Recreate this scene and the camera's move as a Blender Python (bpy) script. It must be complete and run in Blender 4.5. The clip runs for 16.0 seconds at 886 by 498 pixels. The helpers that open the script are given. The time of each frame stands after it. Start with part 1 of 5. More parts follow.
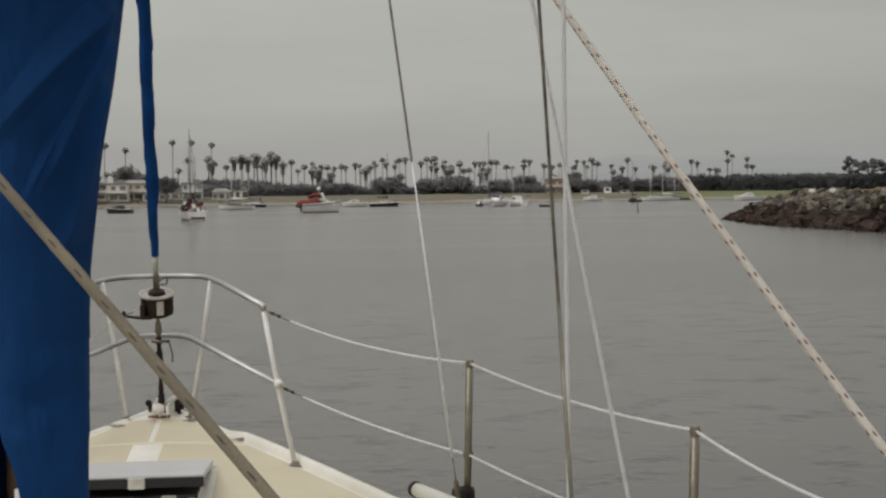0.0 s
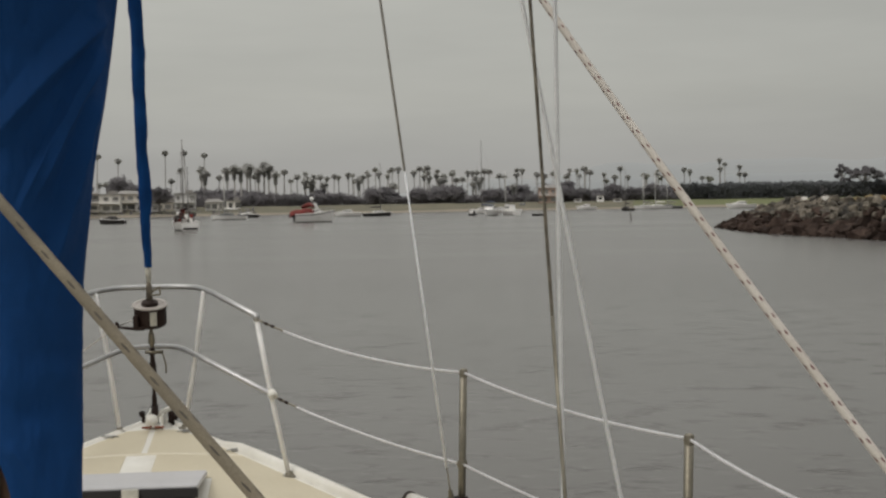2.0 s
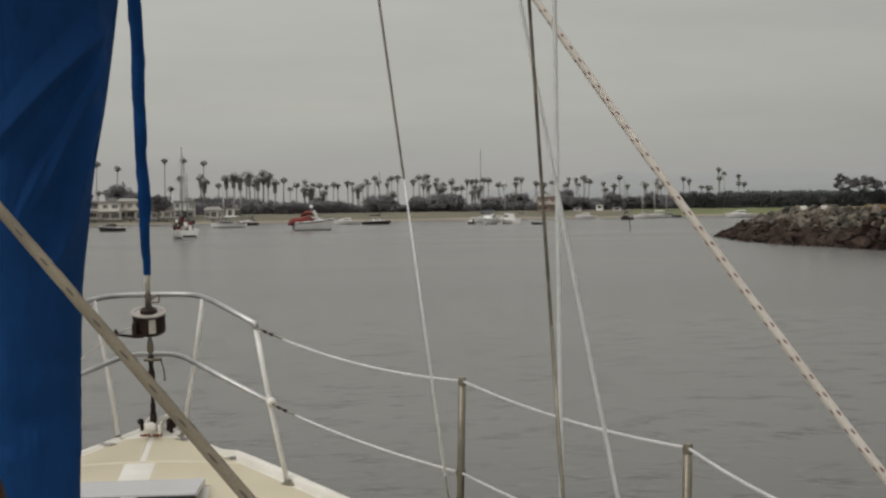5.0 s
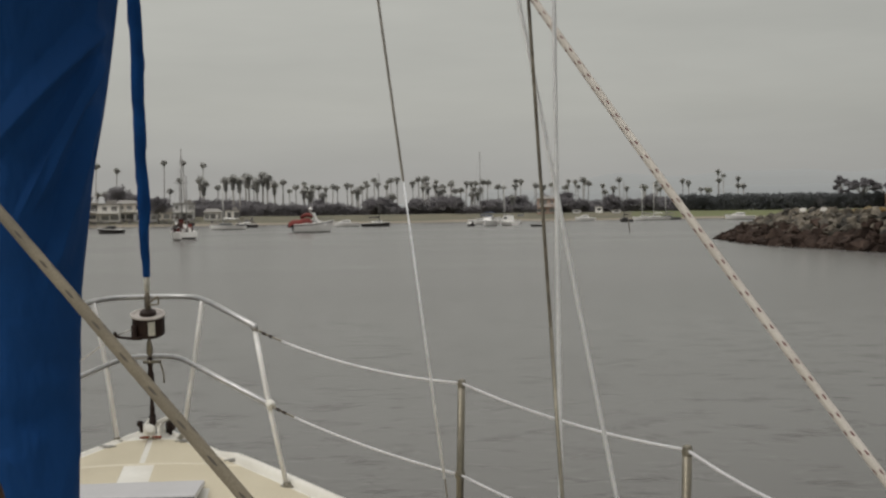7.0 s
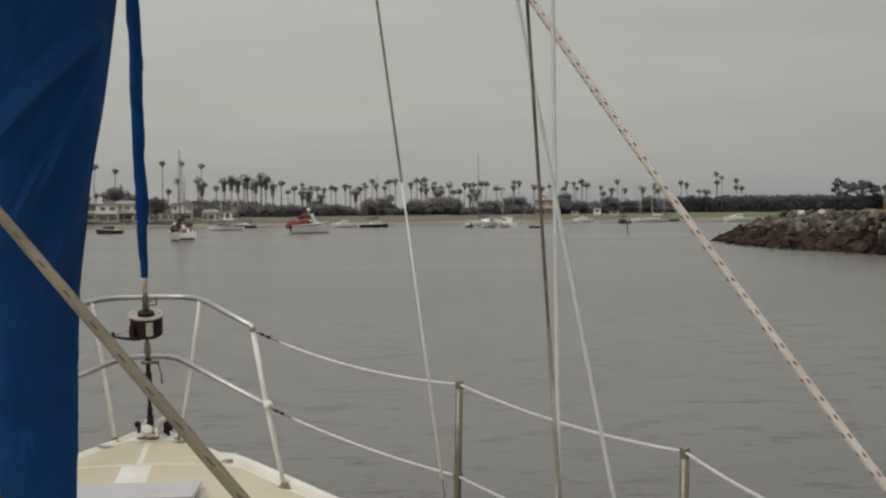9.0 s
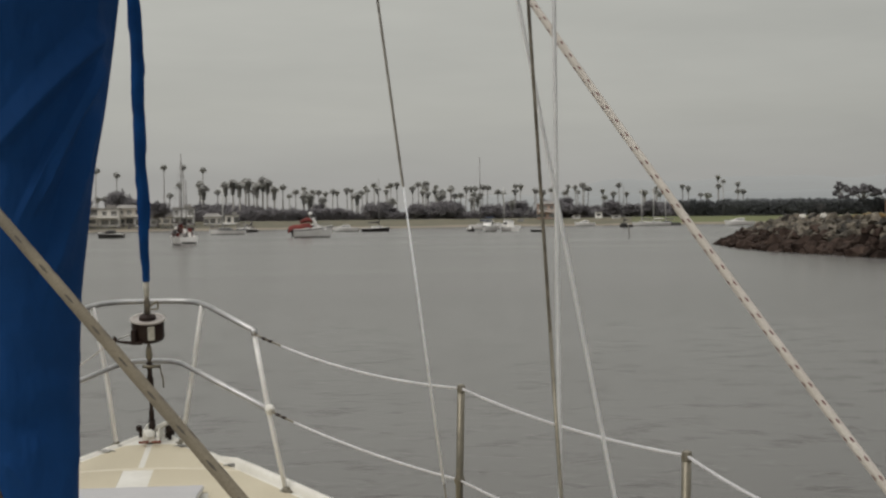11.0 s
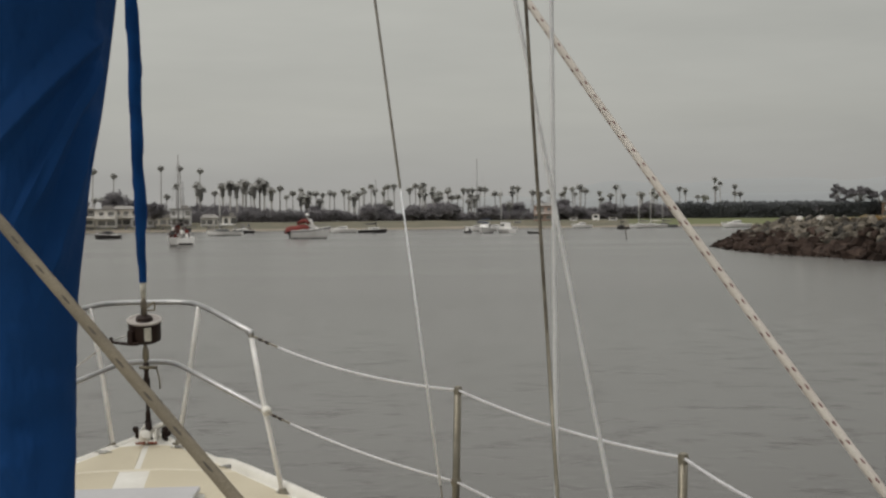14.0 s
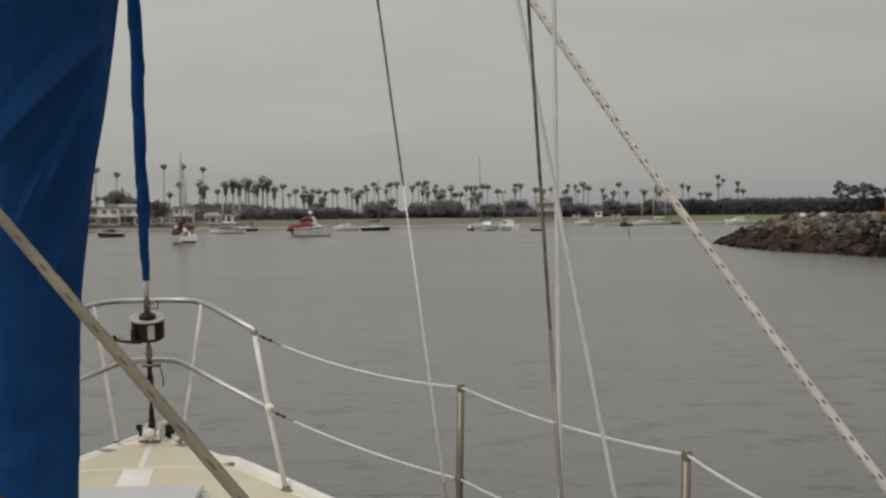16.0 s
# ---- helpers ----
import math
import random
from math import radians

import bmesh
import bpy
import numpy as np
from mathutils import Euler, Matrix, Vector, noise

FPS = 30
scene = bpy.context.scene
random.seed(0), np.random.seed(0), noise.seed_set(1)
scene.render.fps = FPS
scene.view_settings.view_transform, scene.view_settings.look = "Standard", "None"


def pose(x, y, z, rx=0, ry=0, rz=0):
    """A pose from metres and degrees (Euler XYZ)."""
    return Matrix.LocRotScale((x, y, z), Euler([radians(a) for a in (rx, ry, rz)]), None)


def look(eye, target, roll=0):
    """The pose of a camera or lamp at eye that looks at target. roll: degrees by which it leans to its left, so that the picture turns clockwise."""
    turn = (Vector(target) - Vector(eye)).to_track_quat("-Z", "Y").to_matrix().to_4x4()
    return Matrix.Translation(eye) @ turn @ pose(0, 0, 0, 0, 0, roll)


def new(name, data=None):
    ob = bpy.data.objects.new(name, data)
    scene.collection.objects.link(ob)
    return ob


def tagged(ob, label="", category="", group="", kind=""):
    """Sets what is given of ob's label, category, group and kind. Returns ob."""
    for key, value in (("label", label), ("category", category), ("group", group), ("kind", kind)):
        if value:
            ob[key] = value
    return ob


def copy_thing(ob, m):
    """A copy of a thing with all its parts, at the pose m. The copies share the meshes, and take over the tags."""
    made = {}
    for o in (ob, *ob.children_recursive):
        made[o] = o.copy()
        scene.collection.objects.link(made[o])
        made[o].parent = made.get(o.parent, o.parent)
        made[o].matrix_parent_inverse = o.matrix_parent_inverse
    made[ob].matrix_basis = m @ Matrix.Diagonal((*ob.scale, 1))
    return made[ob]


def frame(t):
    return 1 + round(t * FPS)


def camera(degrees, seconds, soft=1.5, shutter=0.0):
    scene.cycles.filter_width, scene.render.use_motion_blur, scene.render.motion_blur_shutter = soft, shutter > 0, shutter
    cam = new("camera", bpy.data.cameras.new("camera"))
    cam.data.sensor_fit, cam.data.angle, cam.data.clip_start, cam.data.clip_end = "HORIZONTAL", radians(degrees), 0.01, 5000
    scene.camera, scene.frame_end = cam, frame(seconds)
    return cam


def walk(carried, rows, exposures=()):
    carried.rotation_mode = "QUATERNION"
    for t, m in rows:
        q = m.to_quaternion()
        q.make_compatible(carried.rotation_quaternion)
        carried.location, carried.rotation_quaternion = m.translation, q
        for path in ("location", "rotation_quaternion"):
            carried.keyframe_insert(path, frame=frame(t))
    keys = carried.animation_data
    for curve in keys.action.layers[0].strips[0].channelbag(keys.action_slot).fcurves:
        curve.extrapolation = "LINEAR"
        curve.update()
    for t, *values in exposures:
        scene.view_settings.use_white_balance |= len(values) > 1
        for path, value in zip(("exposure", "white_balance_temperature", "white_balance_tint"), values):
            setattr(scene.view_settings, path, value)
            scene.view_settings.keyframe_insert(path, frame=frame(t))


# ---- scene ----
cam = camera(34.0, 16.0, soft=2.4)

# Where the camera is held: beside the boom, on the starboard side of the cabin top.
EYE = (0.63, 0.0, 2.2)
PATH = (
    (0, -5.721, -2.076, 0.687),
    (0.5, -5.712, -1.858, 0.915),
    (1, -5.710, -1.854, 1.000),
    (1.5, -5.856, -1.811, 0.954),
    (2, -5.995, -1.709, 0.936),
    (2.5, -6.020, -1.603, 0.959),
    (3, -6.041, -1.538, 0.964),
    (3.5, -6.031, -1.500, 0.968),
    (4, -6.009, -1.456, 0.915),
    (6.5, -6.105, -1.305, 0.684),
    (7, -6.058, -1.295, 0.772),
    (7.5, -6.055, -1.280, 0.635),
    (8, -5.999, -1.264, 0.581),
    (8.5, -6.050, -1.243, 0.728),
    (9, -6.131, -1.248, 0.620),
    (11.5, -6.066, -1.036, 0.682),
    (12, -6.177, -1.003, 0.683),
    (12.5, -6.207, -1.024, 0.622),
    (13, -6.280, -1.012, 0.455),
    (13.5, -6.246, -1.009, 0.707),
    (14, -6.191, -1.031, 0.547),
    (14.5, -6.215, -1.096, 0.522),
    (15, -6.087, -1.081, 0.532),
    (15.5, -6.077, -1.123, 0.520),
    (16, -6.073, -1.130, 0.667),
)
walk(cam, [(t, pose(*EYE, 90 + pitch, 0, yaw) @ pose(0, 0, 0, 0, 0, -roll)) for t, yaw, pitch, roll in PATH])

# ---- light: a high overcast, soft and a little brighter overhead ----
SUN_UP, SUN_ROUND = radians(52), radians(236)
world = bpy.data.worlds.new("overcast")
scene.world = world
world.use_nodes = True
wn, wl = world.node_tree.nodes, world.node_tree.links
wn.clear()
w_out = wn.new("ShaderNodeOutputWorld")
w_bg = wn.new("ShaderNodeBackground")
w_co = wn.new("ShaderNodeTexCoord")
w_xyz = wn.new("ShaderNodeSeparateXYZ")
wl.new(w_co.outputs["Generated"], w_xyz.inputs[0])
w_ramp = wn.new("ShaderNodeValToRGB")
for at_, col in ((0.0, (0.335, 0.330, 0.318, 1)), (0.03, (0.335, 0.330, 0.318, 1)), (0.075, (0.395, 0.388, 0.355, 1)),
                 (0.17, (0.455, 0.450, 0.405, 1)), (0.32, (0.44, 0.434, 0.400, 1)), (0.55, (0.64, 0.63, 0.595, 1)), (1.0, (1.06, 1.05, 1.02, 1))):
    e = w_ramp.color_ramp.elements.new(at_) if at_ not in (0.0, 1.0) else w_ramp.color_ramp.elements[0 if at_ == 0.0 else -1]
    e.color = col
wl.new(w_xyz.outputs["Z"], w_ramp.inputs[0])
w_map = wn.new("ShaderNodeMapping")
w_map.inputs["Scale"].default_value = (2.2, 2.2, 13)
wl.new(w_co.outputs["Generated"], w_map.inputs[0])
w_noise = wn.new("ShaderNodeTexNoise")
w_noise.inputs["Scale"].default_value = 1.6
w_noise.inputs["Detail"].default_value = 5
w_noise.inputs["Roughness"].default_value = 0.55
wl.new(w_map.outputs[0], w_noise.inputs["Vector"])
w_rng = wn.new("ShaderNodeMapRange")
w_rng.inputs["From Min"].default_value, w_rng.inputs["From Max"].default_value = 0.3, 0.7
w_rng.inputs["To Min"].default_value, w_rng.inputs["To Max"].default_value = 0.92, 1.06
wl.new(w_noise.outputs[0], w_rng.inputs["Value"])
w_mul = wn.new("ShaderNodeVectorMath")
w_mul.operation = "MULTIPLY"
wl.new(w_ramp.outputs[0], w_mul.inputs[0])
w_side = wn.new("ShaderNodeMapRange")
w_side.interpolation_type = "SMOOTHSTEP"
w_side.inputs["From Min"].default_value, w_side.inputs["From Max"].default_value = 0.18, 0.48
w_side.inputs["To Min"].default_value, w_side.inputs["To Max"].default_value = 1.0, 0.86
wl.new(w_xyz.outputs["X"], w_side.inputs["Value"])
w_both = wn.new("ShaderNodeMath")
w_both.operation = "MULTIPLY"
wl.new(w_rng.outputs[0], w_both.inputs[0])
wl.new(w_side.outputs[0], w_both.inputs[1])
wl.new(w_both.outputs[0], w_mul.inputs[1])
w_sky = wn.new("ShaderNodeTexSky")
w_sky.sky_type, w_sky.sun_disc = "NISHITA", False
w_sky.sun_elevation, w_sky.sun_rotation = SUN_UP, SUN_ROUND
w_dim = wn.new("ShaderNodeVectorMath")
w_dim.operation = "SCALE"
w_dim.inputs["Scale"].default_value = 0.006
wl.new(w_sky.outputs[0], w_dim.inputs[0])
w_add = wn.new("ShaderNodeVectorMath")
wl.new(w_mul.outputs[0], w_add.inputs[0])
wl.new(w_dim.outputs[0], w_add.inputs[1])
wl.new(w_add.outputs[0], w_bg.inputs["Color"])
w_bg.inputs["Strength"].default_value = 1.0
wl.new(w_bg.outputs[0], w_out.inputs[0])

sun = new("sun", bpy.data.lights.new("sun", "SUN"))
sun.data.energy, sun.data.angle, sun.data.color = 1.0, radians(26), (1, 0.96, 0.9)
sun.matrix_world = look((0, 0, 0), (-math.sin(SUN_ROUND) * math.cos(SUN_UP), -math.cos(SUN_ROUND) * math.cos(SUN_UP), -math.sin(SUN_UP)))


# ---- materials ----
def material(name, base, rough=0.6, metal=0.0, second=None, scale=8.0, amount=0.35, fine=60.0, bump=0.15, stretch=(1, 1, 1), spec=0.5, per_object=0.0, coords="Object"):
    """A surface with stains (scale) and grain (fine) in its colour, roughness and relief."""
    m = bpy.data.materials.new(name)
    m.use_nodes = True
    n, l = m.node_tree.nodes, m.node_tree.links
    b = n["Principled BSDF"]
    b.inputs["Metallic"].default_value, b.inputs["Specular IOR Level"].default_value = metal, spec
    co = n.new("ShaderNodeTexCoord")
    mp = n.new("ShaderNodeMapping")
    mp.inputs["Scale"].default_value = stretch
    l.new(co.outputs[coords], mp.inputs[0])
    big, small = n.new("ShaderNodeTexNoise"), n.new("ShaderNodeTexNoise")
    big.inputs["Scale"].default_value, big.inputs["Detail"].default_value = scale, 5
    small.inputs["Scale"].default_value, small.inputs["Detail"].default_value = fine, 3
    l.new(mp.outputs[0], big.inputs["Vector"])
    l.new(mp.outputs[0], small.inputs["Vector"])
    ramp = n.new("ShaderNodeValToRGB")
    ramp.color_ramp.elements[0].position, ramp.color_ramp.elements[1].position = 0.35, 0.68
    second = second or tuple(c * 0.72 for c in base)
    ramp.color_ramp.elements[0].color, ramp.color_ramp.elements[1].color = (*second, 1), (*base, 1)
    l.new(big.outputs[0], ramp.inputs[0])
    mix = n.new("ShaderNodeMix")
    mix.data_type, mix.blend_type = "RGBA", "MULTIPLY"
    mix.inputs[0].default_value = amount
    grey = n.new("ShaderNodeMapRange")
    grey.inputs["From Min"].default_value, grey.inputs["From Max"].default_value = 0.3, 0.7
    grey.inputs["To Min"].default_value, grey.inputs["To Max"].default_value = 0.55, 1.15
    l.new(small.outputs[0], grey.inputs["Value"])
    l.new(ramp.outputs[0], mix.inputs[6])
    l.new(grey.outputs[0], mix.inputs[7])
    colour = mix.outputs[2]
    if per_object:
        info = n.new("ShaderNodeObjectInfo")
        rng = n.new("ShaderNodeMapRange")
        rng.inputs["To Min"].default_value, rng.inputs["To Max"].default_value = 1 - per_object, 1 + per_object
        l.new(info.outputs["Random"], rng.inputs["Value"])
        mul = n.new("ShaderNodeVectorMath")
        mul.operation = "MULTIPLY"
        l.new(colour, mul.inputs[0])
        l.new(rng.outputs[0], mul.inputs[1])
        colour = mul.outputs[0]
    l.new(colour, b.inputs["Base Color"])
    rr = n.new("ShaderNodeMapRange")
    rr.inputs["To Min"].default_value, rr.inputs["To Max"].default_value = max(rough - 0.1, 0.03), min(rough + 0.1, 1)
    l.new(big.outputs[0], rr.inputs["Value"])
    l.new(rr.outputs[0], b.inputs["Roughness"])
    if bump:
        bp = n.new("ShaderNodeBump")
        bp.inputs["Strength"].default_value, bp.inputs["Distance"].default_value = bump, 0.01
        l.new(small.outputs[0], bp.inputs["Height"])
        l.new(bp.outputs[0], b.inputs["Normal"])
    return m


def leafy(m, colour, share):
    """Lets light through a leaf material, as thin leaves do."""
    n, l = m.node_tree.nodes, m.node_tree.links
    t = n.new("ShaderNodeBsdfTranslucent")
    t.inputs["Color"].default_value = (*colour, 1)
    mix = n.new("ShaderNodeMixShader")
    mix.inputs[0].default_value = share
    l.new(n["Principled BSDF"].outputs[0], mix.inputs[1])
    l.new(t.outputs[0], mix.inputs[2])
    l.new(mix.outputs[0], n["Material Output"].inputs["Surface"])
    return m


def rope_material(name, base, fleck, pitch, dirt, cols, wide, long):
    """Braided line: coloured flecks in pairs along it, with a plaited relief. The uv runs round (u) and along in metres (v)."""
    m = material(name, base, 0.85, second=dirt, scale=9, amount=0.5, fine=500, bump=0.0)
    n, l = m.node_tree.nodes, m.node_tree.links
    b = n["Principled BSDF"]
    uv = n.new("ShaderNodeUVMap")
    sep = n.new("ShaderNodeSeparateXYZ")
    l.new(uv.outputs[0], sep.inputs[0])

    def op(kind, a, c=None):
        q = n.new("ShaderNodeMath")
        q.operation = kind
        for i, v in enumerate((a, c)):
            if v is None:
                continue
            if isinstance(v, (int, float)):
                q.inputs[i].default_value = v
            else:
                l.new(v, q.inputs[i])
        return q.outputs[0]
    u, v = sep.outputs[0], sep.outputs[1]
    across = op("ABSOLUTE", op("SUBTRACT", op("FRACT", op("MULTIPLY", u, float(cols))), 0.5))
    along = op("ABSOLUTE", op("SUBTRACT", op("FRACT", op("ADD", op("DIVIDE", v, pitch), op("MULTIPLY", u, 1.0))), 0.5))
    round_ = op("ADD", op("POWER", op("DIVIDE", across, wide), 2.0), op("POWER", op("DIVIDE", along, long), 2.0))
    mask = op("LESS_THAN", round_, 1.0)
    old = b.inputs["Base Color"].links[0].from_socket
    mix = n.new("ShaderNodeMix")
    mix.data_type = "RGBA"
    l.new(mask, mix.inputs[0])
    l.new(old, mix.inputs[6])
    mix.inputs[7].default_value = (*fleck, 1)
    l.new(mix.outputs[2], b.inputs["Base Color"])
    k = 6.2832 / 0.008
    plait = op("MULTIPLY", op("SINE", op("ADD", op("MULTIPLY", u, 50.265), op("MULTIPLY", v, k))),
               op("SINE", op("SUBTRACT", op("MULTIPLY", u, 50.265), op("MULTIPLY", v, k))))
    bp = n.new("ShaderNodeBump")
    bp.inputs["Strength"].default_value, bp.inputs["Distance"].default_value = 0.4, 0.0008
    l.new(plait, bp.inputs["Height"])
    l.new(bp.outputs[0], b.inputs["Normal"])
    return m


gelcoat = material("white gelcoat", (0.78, 0.76, 0.70), 0.35, second=(0.66, 0.63, 0.56), scale=3, amount=0.12, fine=40, bump=0.03)
seam_cream = material("pale cream gelcoat", (0.72, 0.66, 0.53), 0.5, second=(0.66, 0.60, 0.47), scale=4, amount=0.2, fine=60, bump=0.05)
nonskid = material("cream non-skid paint", (0.64, 0.577, 0.435), 0.8, second=(0.585, 0.52, 0.385), scale=2.5, amount=0.25, fine=260, bump=0.5)
grey_wire = material("weathered grey wire", (0.56, 0.54, 0.51), 0.6, 0.1, second=(0.42, 0.40, 0.375), scale=20, amount=0.35, fine=300, bump=0.3)
steel = material("stainless steel", (0.31, 0.285, 0.23), 0.44, 1.0, second=(0.20, 0.18, 0.14), scale=14, amount=0.3, fine=90, bump=0.03)
rail_steel = material("polished rail tube", (0.56, 0.55, 0.54), 0.46, 1.0, second=(0.44, 0.44, 0.44), scale=14, amount=0.25, fine=120, bump=0.03)
rail_paint = material("weathered white rail", (0.92, 0.91, 0.89), 0.4, 0.0, second=(0.80, 0.78, 0.75), scale=12, amount=0.25, fine=120, bump=0.05)
wire = material("twisted wire", (0.36, 0.325, 0.265), 0.5, 0.55, second=(0.13, 0.112, 0.09), scale=20, amount=0.4, fine=300, bump=0.3)
shroud_white = material("white shroud sleeve", (0.93, 0.94, 0.96), 0.4, second=(0.86, 0.87, 0.90), scale=10, amount=0.2, fine=150, bump=0.05)
vinyl = material("white vinyl sheath", (0.70, 0.69, 0.70), 0.45, second=(0.60, 0.59, 0.60), scale=10, amount=0.2, fine=150, bump=0.05)
canvas_blue = material("blue acrylic canvas", (0.0095, 0.049, 0.166), 0.9, second=(0.0072, 0.037, 0.122), scale=3.5, amount=0.25, fine=700, bump=0.25, spec=0.08)
canvas_jib = material("sun-bleached blue canvas", (0.009, 0.058, 0.205), 0.9, second=(0.007, 0.040, 0.145), scale=9, amount=0.5, fine=700, bump=0.25, spec=0.06)
black_plastic = material("black plastic", (0.016, 0.009, 0.0075), 0.5, second=(0.028, 0.016, 0.012), scale=20, amount=0.3, fine=200, bump=0.1, spec=0.22)
dark_bronze = material("dark bronze spar", (0.16, 0.10, 0.066), 0.5, 0.1, second=(0.11, 0.07, 0.048), scale=5, amount=0.3, fine=90, bump=0.05)
alloy = material("grey alloy", (0.38, 0.36, 0.33), 0.4, 0.9, second=(0.33, 0.33, 0.32), scale=12, amount=0.3, fine=100, bump=0.05)
rust = material("rusty chain", (0.30, 0.085, 0.04), 0.85, second=(0.16, 0.06, 0.04), scale=40, amount=0.5, fine=200, bump=0.4)
acrylic = material("milky hatch acrylic", (0.52, 0.51, 0.52), 0.45, second=(0.47, 0.465, 0.475), scale=5, amount=0.15, fine=60, bump=0.02)
rubber = material("dark rubber", (0.018, 0.017, 0.018), 0.7, scale=20, fine=150)
label_white = material("faded white sticker", (0.62, 0.60, 0.53), 0.6, scale=30, amount=0.2, fine=150, bump=0.0)
drum_rim = material("worn pale drum rim", (0.45, 0.42, 0.39), 0.5, second=(0.34, 0.30, 0.27), scale=18, amount=0.4, fine=120, bump=0.05)
rope_red = rope_material("white braid with red flecks", (0.60, 0.56, 0.505), (0.12, 0.042, 0.040), 0.0437, (0.52, 0.475, 0.42), 5, 0.19, 0.15)
rope_tan = rope_material("tan braid with dark flecks", (0.245, 0.210, 0.150), (0.075, 0.064, 0.052), 0.051, (0.165, 0.142, 0.104), 5, 0.16, 0.15)
sand = material("damp beach sand", (0.285, 0.245, 0.19), 0.9, second=(0.22, 0.19, 0.15), scale=0.08, amount=0.3, fine=1.2, bump=0.3)
dry_grass = material("dry bank grass", (0.175, 0.155, 0.105), 0.9, second=(0.12, 0.115, 0.075), scale=0.05, amount=0.7, fine=0.7, bump=0.4)
green_grass = material("mown green grass", (0.135, 0.16, 0.05), 0.9, second=(0.125, 0.125, 0.06), scale=0.04, amount=0.3, fine=0.7, bump=0.4)
# Foliage base colours raised above leaf green: distance haze is painted into them.
foliage = leafy(material("tree foliage lightened for haze", (0.225, 0.212, 0.222), 0.85, second=(0.195, 0.183, 0.194), scale=0.12, amount=0.5, fine=2.2, bump=0.3, spec=0.1, per_object=0.25), (0.42, 0.405, 0.415), 0.6)
wood_leaf = leafy(material("woodland foliage lightened for haze", (0.19, 0.196, 0.20), 0.85, second=(0.155, 0.16, 0.165), scale=0.12, amount=0.5, fine=2.2, bump=0.3, spec=0.1), (0.30, 0.31, 0.32), 0.55)
# Pale greys of palm leaf and bark carry the far-shore haze as colour.
palm_leaf = leafy(material("palm leaves paled for haze", (0.40, 0.395, 0.38), 0.8, second=(0.26, 0.256, 0.24), scale=0.6, amount=0.4, fine=3, bump=0.1, spec=0.1, per_object=0.3), (0.64, 0.635, 0.615), 0.7)
palm_bark = material("palm trunk paled for haze", (0.44, 0.42, 0.40), 0.9, second=(0.31, 0.29, 0.275), scale=0.8, amount=0.4, fine=5, bump=0.4, per_object=0.3)
rock_dry = material("dry quarry stone", (0.140, 0.122, 0.095), 0.9, second=(0.058, 0.048, 0.037), scale=2.2, amount=0.8, fine=9, bump=1.0, per_object=0.9)
rock_wet = material("wet weedy stone", (0.070, 0.050, 0.041), 0.9, second=(0.032, 0.022, 0.018), scale=1.5, amount=0.6, fine=8, bump=0.9, per_object=0.4, spec=0.08)
ochre = material("ochre crest scrub", (0.25, 0.155, 0.06), 0.95, second=(0.15, 0.12, 0.055), scale=0.5, amount=0.5, fine=4, bump=0.8)
paint_white = material("white boat paint", (0.90, 0.885, 0.86), 0.4, second=(0.82, 0.80, 0.77), scale=0.6, amount=0.2, fine=5, bump=0.02)
paint_red = material("faded red hull paint", (0.21, 0.028, 0.02), 0.7, second=(0.12, 0.018, 0.014), scale=0.6, amount=0.3, fine=5, bump=0.03)
paint_dark = material("near-black hull paint", (0.030, 0.027, 0.028), 0.45, second=(0.05, 0.045, 0.043), scale=0.6, amount=0.3, fine=5, bump=0.03)
paint_blue = material("dull blue canvas", (0.055, 0.085, 0.17), 0.8, second=(0.045, 0.065, 0.12), scale=0.6, amount=0.3, fine=5, bump=0.1)
paint_grey = material("grey hull paint", (0.27, 0.27, 0.265), 0.5, second=(0.2, 0.2, 0.2), scale=0.6, amount=0.3, fine=5, bump=0.03)
glass_dark = material("dark window glass", (0.03, 0.033, 0.036), 0.12, second=(0.05, 0.05, 0.05), scale=0.4, amount=0.2, fine=2, bump=0.0)
pale_spar = material("pale painted spar", (0.66, 0.65, 0.62), 0.5, scale=1, amount=0.2, fine=6, bump=0.0)
spar = material("far alloy spar", (0.33, 0.32, 0.31), 0.5, 0.4, scale=1, amount=0.2, fine=6, bump=0.0)
stucco = material("off-white stucco", (0.78, 0.75, 0.70), 0.9, second=(0.66, 0.63, 0.58), scale=0.15, amount=0.3, fine=2, bump=0.2, per_object=0.15)
roof_grey = material("grey roofing", (0.33, 0.31, 0.29), 0.9, second=(0.25, 0.235, 0.22), scale=0.3, amount=0.4, fine=3, bump=0.3)
brown_wall = material("brown rendered wall", (0.20, 0.125, 0.085), 0.9, second=(0.15, 0.095, 0.07), scale=0.1, amount=0.3, fine=2, bump=0.2)
timber = material("weathered timber pile", (0.10, 0.08, 0.06), 0.9, scale=2, amount=0.5, fine=12, bump=0.5)


